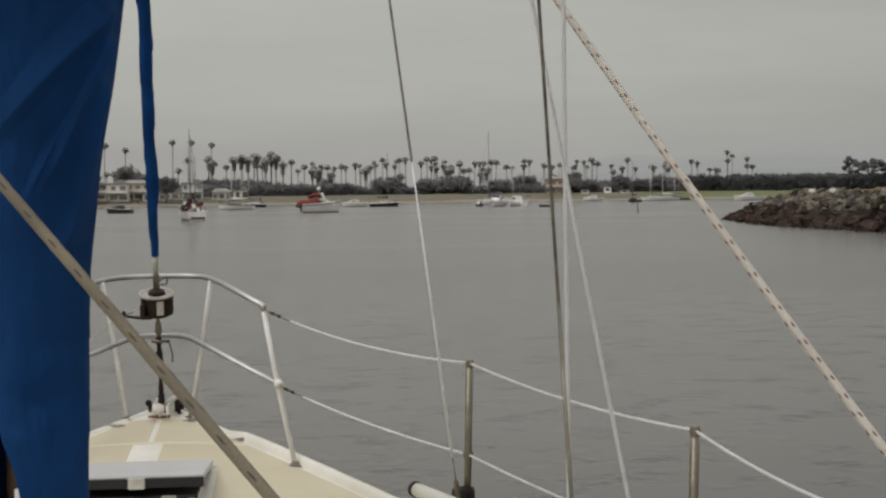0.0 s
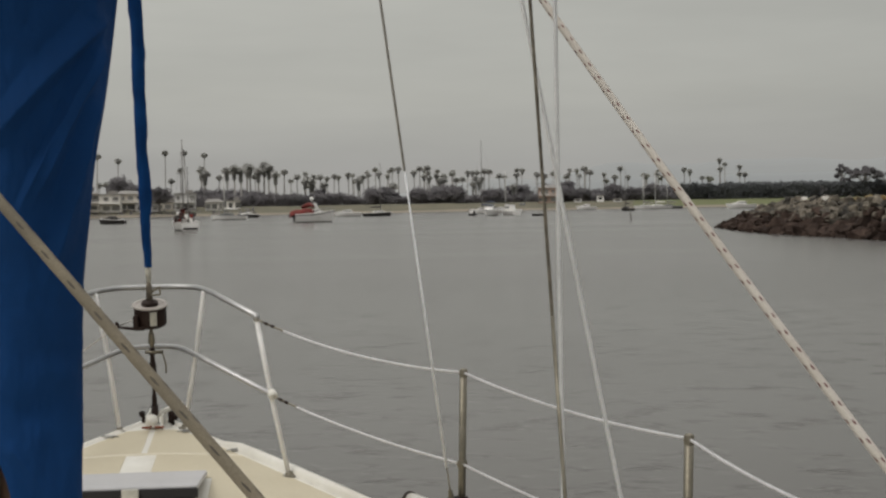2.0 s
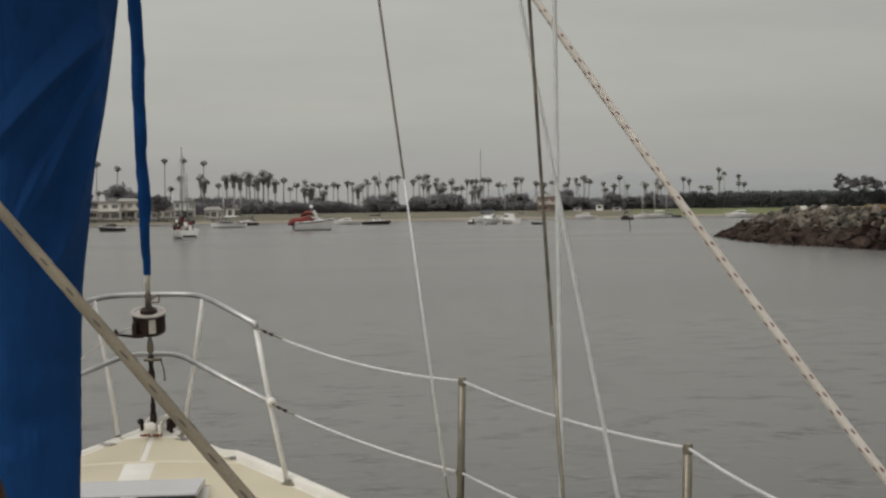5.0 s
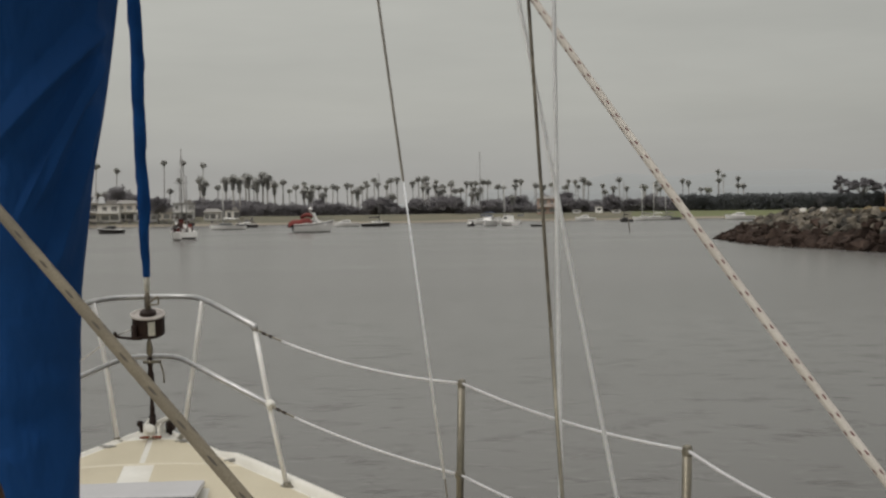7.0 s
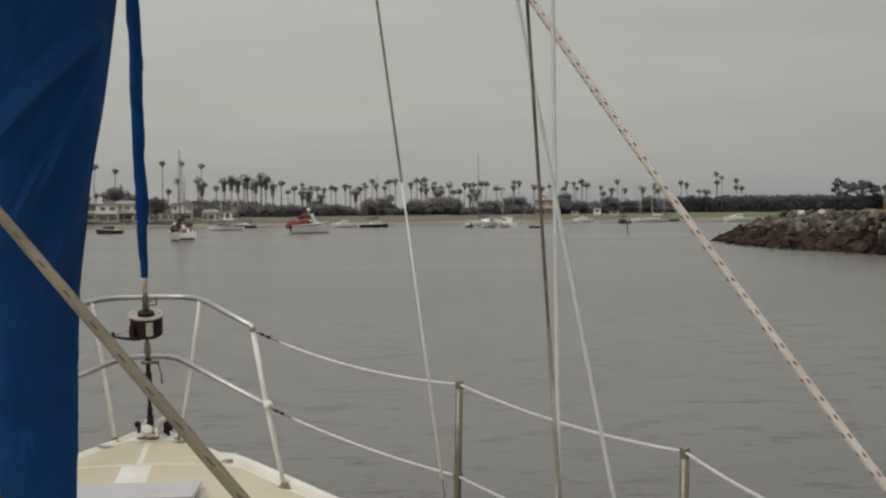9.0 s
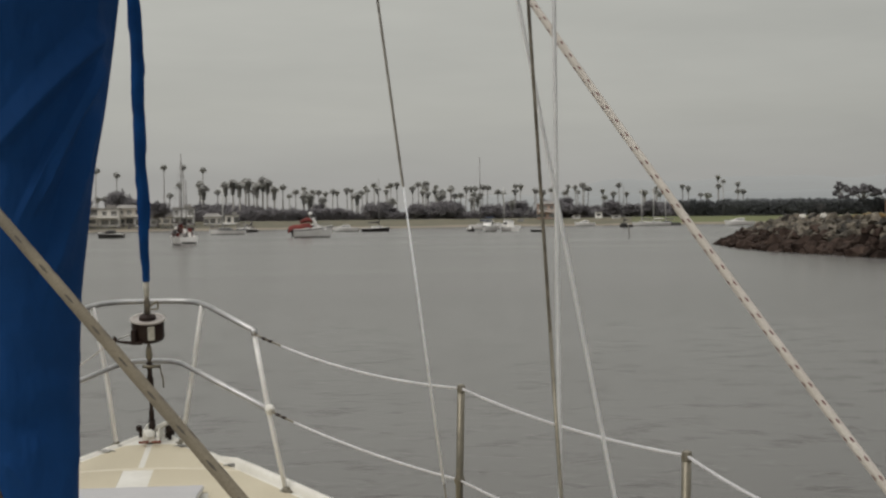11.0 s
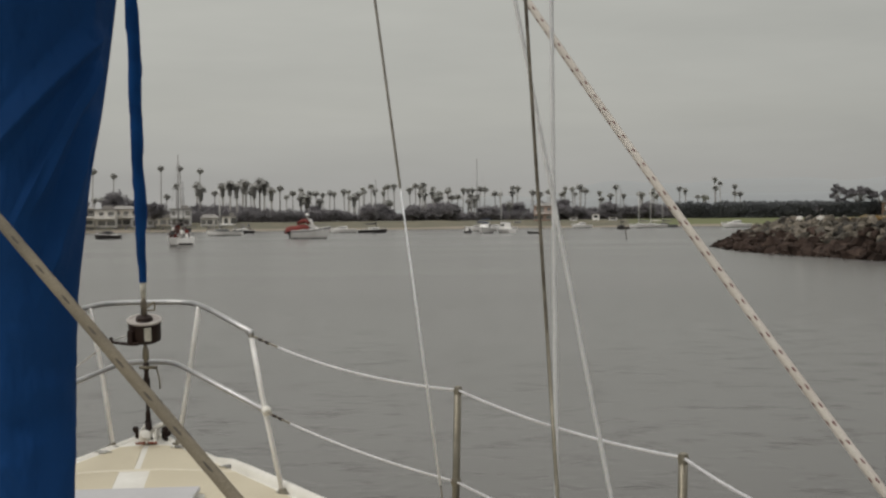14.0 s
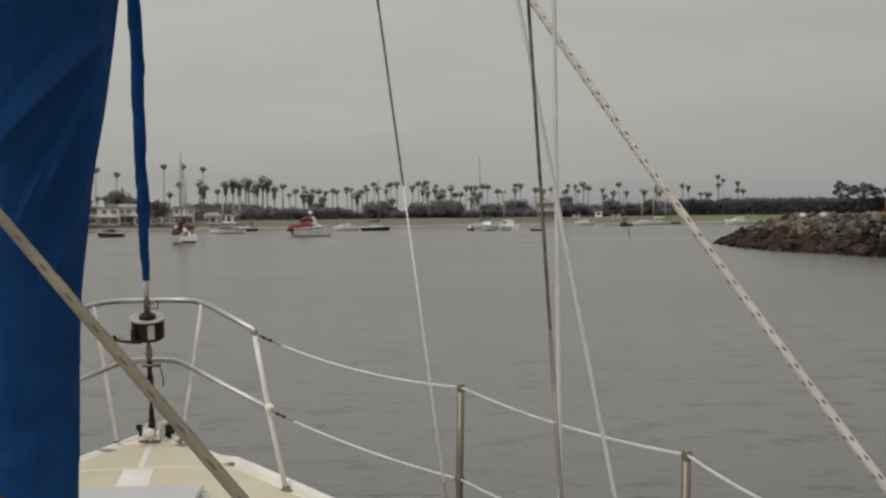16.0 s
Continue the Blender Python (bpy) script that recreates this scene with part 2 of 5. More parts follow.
def water_material():
    m = bpy.data.materials.new("calm harbour water")
    m.use_nodes = True
    n, l = m.node_tree.nodes, m.node_tree.links
    b = n["Principled BSDF"]
    b.inputs["Base Color"].default_value = (0.066, 0.058, 0.053, 1)
    b.inputs["Roughness"].default_value, b.inputs["IOR"].default_value = 0.18, 1.46
    co = n.new("ShaderNodeTexCoord")
    heights = []
    # ripples a hand long, wavelets of a metre, and cat's-paws that set how ruffled each patch is
    for scale, stretch, detail in ((4.0, (1.2, 1.0, 1), 2), (0.8, (1.1, 1.1, 1), 2), (1.7, (0.9, 1.1, 1), 2), (0.025, (0.5, 1.4, 1), 3)):
        mp = n.new("ShaderNodeMapping")
        mp.inputs["Scale"].default_value, mp.inputs["Rotation"].default_value = stretch, (0, 0, radians(4))
        l.new(co.outputs["Object"], mp.inputs[0])
        t = n.new("ShaderNodeTexNoise")
        t.inputs["Scale"].default_value, t.inputs["Detail"].default_value, t.inputs["Roughness"].default_value = scale, detail, 0.45
        t.inputs["Distortion"].default_value = 0.3
        l.new(mp.outputs[0], t.inputs["Vector"])
        heights.append(t.outputs[0])
    patch = n.new("ShaderNodeMapRange")
    patch.inputs["From Min"].default_value, patch.inputs["From Max"].default_value = 0.49, 0.68
    patch.inputs["To Min"].default_value, patch.inputs["To Max"].default_value = 0.01, 0.8
    l.new(heights[2], patch.inputs["Value"])
    wide = n.new("ShaderNodeMapRange")
    wide.inputs["From Min"].default_value, wide.inputs["From Max"].default_value = 0.35, 0.65
    wide.inputs["To Min"].default_value, wide.inputs["To Max"].default_value = 0.17, 0.22
    l.new(heights[3], wide.inputs["Value"])
    l.new(wide.outputs[0], b.inputs["Roughness"])
    b1, b2 = n.new("ShaderNodeBump"), n.new("ShaderNodeBump")
    b1.inputs["Distance"].default_value, b2.inputs["Distance"].default_value = 0.09, 0.065
    b1.inputs["Strength"].default_value = 0.04
    l.new(heights[1], b1.inputs["Height"])
    l.new(heights[0], b2.inputs["Height"])
    l.new(patch.outputs[0], b2.inputs["Strength"])
    l.new(b1.outputs[0], b2.inputs["Normal"])
    l.new(b2.outputs[0], b.inputs["Normal"])
    return m


water_mat = water_material()


# ---- mesh helpers ----
def part(name, bm, mat, parent=None, label="", smooth=False):
    """One mesh object out of a bmesh, under a thing or a part."""
    me = bpy.data.meshes.new(name)
    bmesh.ops.recalc_face_normals(bm, faces=bm.faces)
    bm.to_mesh(me)
    bm.free()
    for mt in (mat if isinstance(mat, (list, tuple)) else [mat]):
        me.materials.append(mt)
    if smooth:
        for p in me.polygons:
            p.use_smooth = True
    ob = new(name, me)
    if parent is not None:
        ob.parent = parent
    if label:
        ob["label"] = label
    return ob


def thing(name, label, category, group="", kind="", at=(0, 0, 0), turn=0.0):
    ob = new(name)
    ob.empty_display_size = 0.2
    ob.matrix_world = pose(*at, 0, 0, turn)
    return tagged(ob, label, category, group, kind)


def tube(path, radius, sides=10, bm=None, caps=True):
    """A round bar along a path; radius may be a list. Its uv runs round and along in metres."""
    bm = bm or bmesh.new()
    uv = bm.loops.layers.uv.verify()
    pts = [Vector(p) for p in path]
    rad = radius if isinstance(radius, (list, tuple)) else [radius] * len(pts)
    rings, run = [], [0.0]
    side = None
    for i, p in enumerate(pts):
        way = (pts[min(i + 1, len(pts) - 1)] - pts[max(i - 1, 0)]).normalized()
        if side is None:
            side = way.orthogonal().normalized()
        side = (side - way * side.dot(way)).normalized()
        up = way.cross(side)
        rings.append([bm.verts.new(p + (side * math.cos(a) + up * math.sin(a)) * rad[i]) for a in (2 * math.pi * k / sides for k in range(sides))])
        if i:
            run.append(run[-1] + (p - pts[i - 1]).length)
    for i in range(len(rings) - 1):
        for k in range(sides):
            f = bm.faces.new((rings[i][k], rings[i][(k + 1) % sides], rings[i + 1][(k + 1) % sides], rings[i + 1][k]))
            f.smooth = True
            for lp, (uu, vv) in zip(f.loops, ((k, run[i]), (k + 1, run[i]), (k + 1, run[i + 1]), (k, run[i + 1]))):
                lp[uv].uv = (uu / sides, vv)
    if caps:
        bm.faces.new(rings[0][::-1])
        bm.faces.new(rings[-1])
    return bm


def box(size, at=(0, 0, 0), bevel=0.0, turn=None, bm=None):
    """A box with its centre at a place, its edges rounded by bevel."""
    bm = bm or bmesh.new()
    made = bmesh.ops.create_cube(bm, size=1)["verts"]
    bmesh.ops.scale(bm, vec=size, verts=made)
    if bevel:
        edges = list({e for v in made for e in v.link_edges})
        made = list({v for f in bmesh.ops.bevel(bm, geom=edges, offset=bevel, segments=2, affect="EDGES", profile=0.5)["faces"] for v in f.verts} | {v for v in made if v.is_valid})
    if turn is not None:
        bmesh.ops.transform(bm, matrix=turn, verts=made)
    bmesh.ops.translate(bm, vec=at, verts=made)
    return bm


def lathe(profile, at=(0, 0, 0), sides=20, axis=None, bm=None):
    """A turned shape: rows of (radius, height) about an upright axis, or about the given one."""
    bm = bm or bmesh.new()
    turn = Vector((0, 0, 1)).rotation_difference(Vector(axis)).to_matrix() if axis is not None else Matrix.Identity(3)
    rings = [[bm.verts.new(turn @ Vector((r * math.cos(a), r * math.sin(a), h)) + Vector(at)) for a in (2 * math.pi * k / sides for k in range(sides))] for r, h in profile]
    for a, b in zip(rings, rings[1:]):
        for k in range(sides):
            bm.faces.new((a[k], a[(k + 1) % sides], b[(k + 1) % sides], b[k]))
    bm.faces.new(rings[0][::-1])
    bm.faces.new(rings[-1])
    return bm


def grid(rows, mats=None, bm=None):
    """Faces between rows of points of equal length."""
    bm = bm or bmesh.new()
    vs = [[bm.verts.new(p) for p in row] for row in rows]
    for i in range(len(vs) - 1):
        for j in range(len(vs[0]) - 1):
            f = bm.faces.new((vs[i][j], vs[i][j + 1], vs[i + 1][j + 1], vs[i + 1][j]))
            if mats:
                f.material_index = mats(i, j)
    return bm


def sag(a, b, drop, n=14):
    """A slack line between two places."""
    a, b = Vector(a), Vector(b)
    return [a.lerp(b, k / n) - Vector((0, 0, drop * 4 * (k / n) * (1 - k / n))) for k in range(n + 1)]


def bend(points, r, n=5):
    """A path through the points, with its corners rounded by r metres."""
    pts = [Vector(p) for p in points]
    out = [pts[0]]
    for a, p, b in zip(pts, pts[1:], pts[2:]):
        d = min(r, (a - p).length * 0.45, (b - p).length * 0.45)
        s, e = p + (a - p).normalized() * d, p + (b - p).normalized() * d
        for k in range(n + 1):
            t = k / n
            out.append(s * (1 - t) ** 2 + p * 2 * t * (1 - t) + e * t * t)
    return out + [pts[-1]]


# ---- water and land ----
bm = bmesh.new()
R_SEA = 4600
rings = [0.0, 3, 8, 20, 60, 200, 700, 2000, R_SEA]
rows = []
for rr in rings[1:]:
    rows.append([Vector((rr * math.sin(a), rr * math.cos(a), 0)) for a in (2 * math.pi * k / 48 for k in range(49))])
grid(rows, bm=bm)
bm.faces.new([bm.verts.new(Vector((3 * math.sin(2 * math.pi * k / 48), 3 * math.cos(2 * math.pi * k / 48), 0))) for k in range(48)])
bmesh.ops.remove_doubles(bm, verts=bm.verts, dist=0.001)
tagged(part("water", bm, water_mat), "calm grey harbour water with faint wind ripples", "water", kind="structure")


def shore(deg):
    """How far off the waterline lies, by compass bearing from the boat's head."""
    return 500 + 3.2 * deg + 9 * math.sin(deg * 0.9) + 4 * math.sin(deg * 2.7 + 1)


def out(deg, dist, z=0.0):
    a = radians(deg)
    return Vector((EYE[0] + dist * math.sin(a), EYE[1] + dist * math.cos(a), z))


PROFILE = ((-14, -0.9), (0, 0.0), (8, 0.75), (16, 1.35), (30, 2.3), (46, 3.0), (80, 3.4), (400, 4.0), (3000, 5.0))


def bank(deg, inland):
    """The land's height at so many metres behind the waterline."""
    for (a, za), (b, zb) in zip(PROFILE, PROFILE[1:]):
        if a <= inland <= b:
            return za + (zb - za) * (inland - a) / (b - a)
    return PROFILE[-1][1]


degs = [-45 + 0.75 * k for k in range(int(105 / 0.75) + 1)]
rows = [[out(d, shore(d) + s, z + (0.25 * noise.noise(Vector((d * 0.8, s * 0.05, 0))) if 0 < s < 100 else 0)) for d in degs] for s, z in PROFILE]
bm = grid(rows, mats=lambda i, j: 0 if i < 2 else (2 if degs[j] > 13.2 else 1))
tagged(part("ground", bm, [sand, dry_grass, green_grass], smooth=True), "low sandy shore rising to dry and green grass", "shore", kind="structure")

# far hills behind the shore; their haze is painted in as an even glow
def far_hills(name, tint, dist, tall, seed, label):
    haze = bpy.data.materials.new(name + " haze glow")
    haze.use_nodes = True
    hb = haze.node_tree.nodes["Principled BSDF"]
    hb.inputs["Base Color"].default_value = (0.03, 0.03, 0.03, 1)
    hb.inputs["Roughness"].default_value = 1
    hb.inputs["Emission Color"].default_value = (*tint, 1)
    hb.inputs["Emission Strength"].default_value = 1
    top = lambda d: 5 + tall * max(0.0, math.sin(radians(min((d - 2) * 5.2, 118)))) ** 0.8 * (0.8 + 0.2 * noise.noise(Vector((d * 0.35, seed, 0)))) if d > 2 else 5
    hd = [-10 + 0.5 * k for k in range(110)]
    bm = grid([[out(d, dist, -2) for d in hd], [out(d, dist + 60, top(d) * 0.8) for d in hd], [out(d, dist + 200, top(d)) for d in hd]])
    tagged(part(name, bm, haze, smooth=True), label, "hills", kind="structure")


far_hills("backdrop", (0.248, 0.257, 0.252), 4000, 92, 3, "faint hills with haze painted in as a grey-blue glow")
far_hills("backdrop_far", (0.276, 0.282, 0.273), 4350, 158, 8, "fainter line of hills behind, haze painted as paler glow")
# ---- the boat: x to starboard, y forward, z up from the water ----
STEM = 6.86


def beam(y):
    """Half the deck's width."""
    s = STEM - y
    if s <= 0:
        return 0.0
    if s < 5.5:
        return 2.02 * (1 - (1 - s / 5.5) ** 2)
    return 2.02 - 0.6 * ((s - 5.5) / 5.6) ** 2


def sheer(y):
    return 0.965 + 0.0212 * max(y - 3.3, 0) ** 2


def deck_z(x, y):
    b = max(beam(y), 0.05)
    return sheer(y) + 0.055 * min(b, 1.2) * (1 - (x / b) ** 2)


boat = thing("sailboat", "white cruising sailboat with a cream non-skid foredeck", "sailboat")
ys = [STEM - 0.004 - 0.02 * k for k in range(10)] + [STEM - 0.2 - 0.12 * k for k in range(1, 92)]
# topsides
rows = []
for y in ys:
    b, z = beam(y) + 0.012, sheer(y)
    s = STEM - y
    flare = 0.72 + 0.25 * min(s / 4, 1)
    rows.append([Vector((sx * b * f, y - (1 - h) * 0.75 * max(0, 1 - s / 3), z * h - 0.35 * (1 - h))) for sx, f, h in
                 ((-1, flare * 0.8, 0), (-1, (flare + 1) / 2 * 0.97, 0.5), (-1, 1, 0.97), (1, 1, 0.97), (1, (flare + 1) / 2 * 0.97, 0.5), (1, flare * 0.8, 0))])
bm = bmesh.new()
for half in ((0, 3), (3, 6)):
    grid([r[half[0]:half[1]] for r in rows], bm=bm)
tr_ = rows[-1]
rim = Vector((0, 0, 0.06))
grid([[tr_[0], (tr_[0] + tr_[5]) / 2, tr_[5]], [tr_[1], (tr_[1] + tr_[4]) / 2, tr_[4]], [tr_[2], (tr_[2] + tr_[3]) / 2, tr_[3]], [tr_[2] + rim, (tr_[2] + tr_[3]) / 2 + rim * 1.9, tr_[3] + rim]], bm=bm)
grid([[r[0], r[5]] for r in rows], bm=bm)
part("hull", bm, gelcoat, boat, smooth=True)
# deck
N_X = 12
bm = grid([[Vector((beam(y) * k / N_X, y, deck_z(beam(y) * k / N_X, y))) for k in range(-N_X, N_X + 1)] for y in ys])
part("deck", bm, gelcoat, boat, smooth=True)


def toe(y):
    """Height of the moulded bulwark: low round the stem, stepping up abaft the bow cleats."""
    t = min(max((6.37 - y) / 0.09, 0), 1)
    return 0.010 + 0.028 * t * t * (3 - 2 * t)


for sx in (1, -1):
    rows = []
    for y in ys:
        b, z, h = beam(y) + 0.014, sheer(y), toe(y)
        wdt = min(0.042, b * 0.8)
        rows.append([Vector((sx * (b + 0.004), y, z - 0.05)), Vector((sx * (b + 0.004), y, z + h * 0.6)), Vector((sx * (b - 0.008), y, z + h)), Vector((sx * (b - wdt * 0.55), y, z + h)),
                     Vector((sx * (b - wdt * 0.85), y, z + h * 0.6)), Vector((sx * (b - wdt), y, z + 0.001))])
    part("bulwark", grid(rows), gelcoat, boat, smooth=True)
# cream non-skid, laid in panels that leave the centre stripe, the square pad, a cross seam and the hatch free
def panel(sx, y0, y1, inner):
    count = max(int((y0 - y1) / 0.04), 2)
    rows = []
    for k in range(count + 1):
        y = y0 + (y1 - y0) * k / count
        a, b = inner, max(beam(y) - 0.05, inner + 0.01)
        row = [Vector((sx * (a + (b - a) * q / 8), y, deck_z(a + (b - a) * q / 8, y) + 0.002)) for q in range(9)]
        rows.append([row[0] - Vector((0, 0, 0.006))] + row + [row[-1] - Vector((0, 0, 0.006))])
    skirt = [[p - Vector((0, 0, 0.006)) for p in rows[i]] for i in (0, -1)]
    part("nonskid_panel", grid([skirt[0]] + rows + [skirt[1]]), nonskid, boat, "cream textured deck panel")


for sx, side in ((1, -0.006), (-1, 0.006)):
    panel(sx, 6.62, 6.206, 0.013 + side)
    panel(sx, 6.192, 5.815, 0.064 + side * 2.2)
    part("deck_seam", grid([[Vector((sx * (beam(y_) - 0.05) * q / 8, y_, deck_z((beam(y_) - 0.05) * q / 8, y_) + h_)) for q in range(9)] for y_, h_ in ((6.212, -0.002), (6.208, 0.0045), (6.190, 0.0045), (6.186, -0.002))]), seam_cream, boat, "pale raised seam across the deck")
    panel(sx, 5.814, 5.20, 0.30)
    panel(sx, 5.199, 4.02, 0.02)
# cabin trunk under the camera
bm = bmesh.new()
rows = []
for y, h in ((4.0, 0.05), (3.8, 0.22), (3.5, 0.32), (2.0, 0.38), (0.0, 0.42), (-2.2, 0.45), (-2.25, 0.0)):
    w = 0.95 + 0.1 * min(4.0 - y, 3)
    rows.append([Vector((w * f, y, deck_z(w * f, y) + h * g - 0.02)) for f, g in ((-1, 0), (-0.95, 0.75), (-0.86, 1), (-0.4, 1.12), (0, 1.16), (0.4, 1.12), (0.86, 1), (0.95, 0.75), (1, 0))])
part("cabin_trunk", grid(rows, bm=bm), gelcoat, boat, smooth=True)


# ---- fore hatch, its lid propped a little open at the after edge ----
hatch = thing("deck_hatch", "fore hatch with a milky lid propped slightly open", "hatch", at=(-0.012, 0, 0))
hz = 1.128
bm = bmesh.new()
for sx in (1, -1):
    box((0.035, 0.64, 0.11), (sx * 0.250, 5.51, hz - 0.055), 0.012, bm=bm)
for y in (5.205, 5.815):
    box((0.535, 0.05, 0.11), (0, y, hz - 0.055), 0.012, bm=bm)
part("coaming", bm, gelcoat, hatch)
part("seal", box((0.54, 0.55, 0.012), (0, 5.51, hz + 0.004), 0.003), rubber, hatch)
lid = part("lid", box((0.585, 0.575, 0.022), (0, -0.28, 0.012), 0.006, bm=None), acrylic, hatch, "milky grey acrylic lid")
lid.matrix_basis = Matrix.Translation((0, 5.81, hz + 0.012)) @ pose(0, 0, 0, -5.0)
part("lid_frame", box((0.585, 0.02, 0.036), (0, -0.568, -0.004), 0.004), rubber, lid, "dark gasket along the open edge")
part("latch", box((0.06, 0.018, 0.040), (0.055, -0.584, -0.004), 0.004), label_white, lid)
for x in (-0.2, 0.2):
    part("hinge", box((0.07, 0.035, 0.014), (x, 5.822, hz + 0.012), 0.004), alloy, hatch)
bm = lathe(((0.02, 0), (0.02, 0.02), (0.012, 0.025), (0.012, 0.04)), (0.172, 5.20, hz - 0.03), 12)
box((0.055, 0.022, 0.018), (0.172, 5.19, hz + 0.012), 0.005, bm=bm)
part("handle", bm, alloy, hatch)

# ---- pulpit ----
pulpit = thing("pulpit", "white weathered tubular bow pulpit with two rails", "bow rail", at=(0, 0, 0))
T = 0.0125
aft_top, aft_mid, aft_foot = (0.484, 5.90, 1.767), (0.539, 5.887, 1.449), (0.606, 5.895, deck_z(0.606, 5.895))
mirror = lambda p: (-p[0], p[1], p[2])
top_path = bend([aft_top, (0.268, 6.50, 1.838), (0.18, 6.72, 1.850), (-0.18, 6.72, 1.850), (-0.268, 6.50, 1.838), mirror(aft_top)], 0.16)
part("top_rail", tube(top_path, T), rail_steel, pulpit, smooth=True)
mid_path = bend([aft_mid, (0.112, 6.69, 1.580), (-0.112, 6.69, 1.580), mirror(aft_mid)], 0.09)
part("mid_rail", tube(mid_path, T * 0.95), rail_steel, pulpit, smooth=True)
for sx in (1, -1):
    f = lambda p: (sx * p[0], p[1], p[2])
    leg = part("aft_leg", tube(bend([f(aft_top), f(aft_mid), f(aft_foot)], 0.08), T * 0.82), rail_paint, pulpit, smooth=True)
    part("foot_plate", lathe(((0.034, 0), (0.033, 0.005), (0.018, 0.009), (0.0135, 0.02)), f((0.606, 5.895, deck_z(0.606, 5.895) - 0.002)), 16), steel, leg)
    part("rail_socket", lathe(((0.013, -0.026), (0.0185, -0.02), (0.0195, 0.004), (0.014, 0.012)), f((aft_mid[0] + 0.008, aft_mid[1] - 0.022, aft_mid[2] - 0.002)), 14, axis=(0.25 * sx, -0.9, -0.35)), gelcoat, leg)
    part("rail_clamp", tube([f((0.486, 5.9, 1.748)), f((0.484, 5.9, 1.776))], 0.0136), rail_steel, leg, smooth=True)
    foot_x = 0.134 if sx > 0 else 0.157
    foot = (sx * foot_x, 6.668 if sx > 0 else 6.655, deck_z(foot_x, 6.66))
    head = (sx * 0.240, 6.55, 1.836)
    leg = part("front_leg", tube(bend([foot, (sx * 0.196, 6.618, 1.56), head], 0.1), T * 0.86), rail_paint, pulpit, smooth=True)
    part("foot_plate", lathe(((0.030, -0.008), (0.030, 0.004), (0.016, 0.008), (0.012, 0.02)), foot, 16), steel, leg)

# ---- stanchions and lifelines ----
POSTS = ((1.199, 4.826), (1.638, 3.622), (1.86, 2.2))


def stanchion(x, y):
    z = sheer(y)
    lean = 0.018
    ob = thing("stanchion", "stainless lifeline post bolted to the deck edge", "stanchion", "lifeline posts", at=(x - lean, y, z))
    part("post", tube([(0, 0, 0), (lean, 0, 0.622)], 0.0125, 12), steel, ob, smooth=True)
    part("base", lathe(((0.04, -0.004), (0.04, 0.006), (0.02, 0.012), (0.018, 0.07)), sides=16), steel, ob)
    part("cap", lathe(((0.0135, -0.012), (0.0145, 0), (0.013, 0.012), (0.006, 0.016)), (lean, 0, 0.622), 12), steel, ob)
    part("lower_eye", lathe(((0.016, -0.012), (0.018, 0), (0.016, 0.012)), (lean * 0.5, 0, 0.315), 12), steel, ob)
    return ob


tops, lows = [], []
for x, y in POSTS:
    stanchion(x, y)
    tops.append((x, y, sheer(y) + 0.624))
    lows.append((x - 0.009, y, sheer(y) + 0.315))


def lifeline(start, posts, drops, name, label):
    ob = thing(name, label, "lifeline", "starboard lifelines", at=start)
    inv = Matrix.Translation(-Vector(start))
    a, b = Vector(start), Vector(posts[0])
    first = sag(a, b, drops[0], 20)
    part("turnbuckle", tube([inv @ p for p in (first[0], first[1], first[2])], 0.0042, 8), wire, ob, smooth=True)
    for q in (1.02, 1.75):
        mid = first[int(q)].lerp(first[int(q) + 1], q % 1)
        way = (first[2] - first[1]).normalized() * 0.012
        part("swage", tube([inv @ (mid - way), inv @ (mid + way)], 0.0065, 8), black_plastic, ob, "dark crimped terminal", smooth=True)
    part("bare_wire", tube([inv @ p for p in first[2:4]], 0.0038, 8), wire, ob, smooth=True)
    path = first[3:]
    for k in range(1, len(posts)):
        path += sag(posts[k - 1], posts[k], drops[k], 14)[1:]
    part("sheath", tube([inv @ p for p in path], 0.0043, 8), vinyl, ob, "white vinyl-coated wire", smooth=True)
    return ob


lifeline((0.490, 5.89, 1.752), tops, (0.037, 0.024, 0.05), "upper_lifeline", "white vinyl upper lifeline, slightly slack")
lifeline((0.545, 5.87, 1.444), lows, (0.02, 0.012, 0.03), "lower_lifeline", "white vinyl lower lifeline beneath the upper one")
# port side, hidden behind the sail cover
ob = thing("port_lifeline", "thin lifeline leaving the pulpit on the port side", "lifeline", at=(-0.49, 5.89, 1.752))
part("sheath", tube(sag((0, 0, 0), (-0.72, -1.06, -0.11), 0.04), 0.0048, 8), vinyl, ob, smooth=True)
ob = thing("stanchion", "stainless lifeline post bolted to the deck edge", "stanchion", "lifeline posts", at=(-1.19, 4.83, sheer(4.83)))
part("post", tube([(0, 0, 0), (-0.02, 0, 0.67)], 0.0125, 12), steel, ob, smooth=True)
part("base", lathe(((0.04, -0.004), (0.04, 0.006), (0.02, 0.012), (0.018, 0.07)), sides=16), steel, ob)

# ---- whisker pole stowed along the starboard rail ----
pole = thing("whisker_pole", "white pole lashed to the lifeline posts", "pole", at=(1.022, 4.93, 1.195))
p0, p1 = Vector((0, 0, 0)), Vector((0.66, -1.42, -0.05))
part("tube", tube([p0, p1], 0.024, 14), gelcoat, pole, smooth=True)
part("end_ring", tube([p0 - p1.normalized() * 0.012, p0 + p1.normalized() * 0.004], 0.0275, 14), black_plastic, pole, smooth=True)
part("clamp", lathe(((0.024, -0.03), (0.030, -0.018), (0.030, 0.018), (0.024, 0.03)), (0.160, -0.105, -0.005), 12), black_plastic, pole)
bm = box((0.05, 0.03, 0.05), (0.135, -0.12, 0.0), 0.008)
part("strap", bm, rubber, pole)

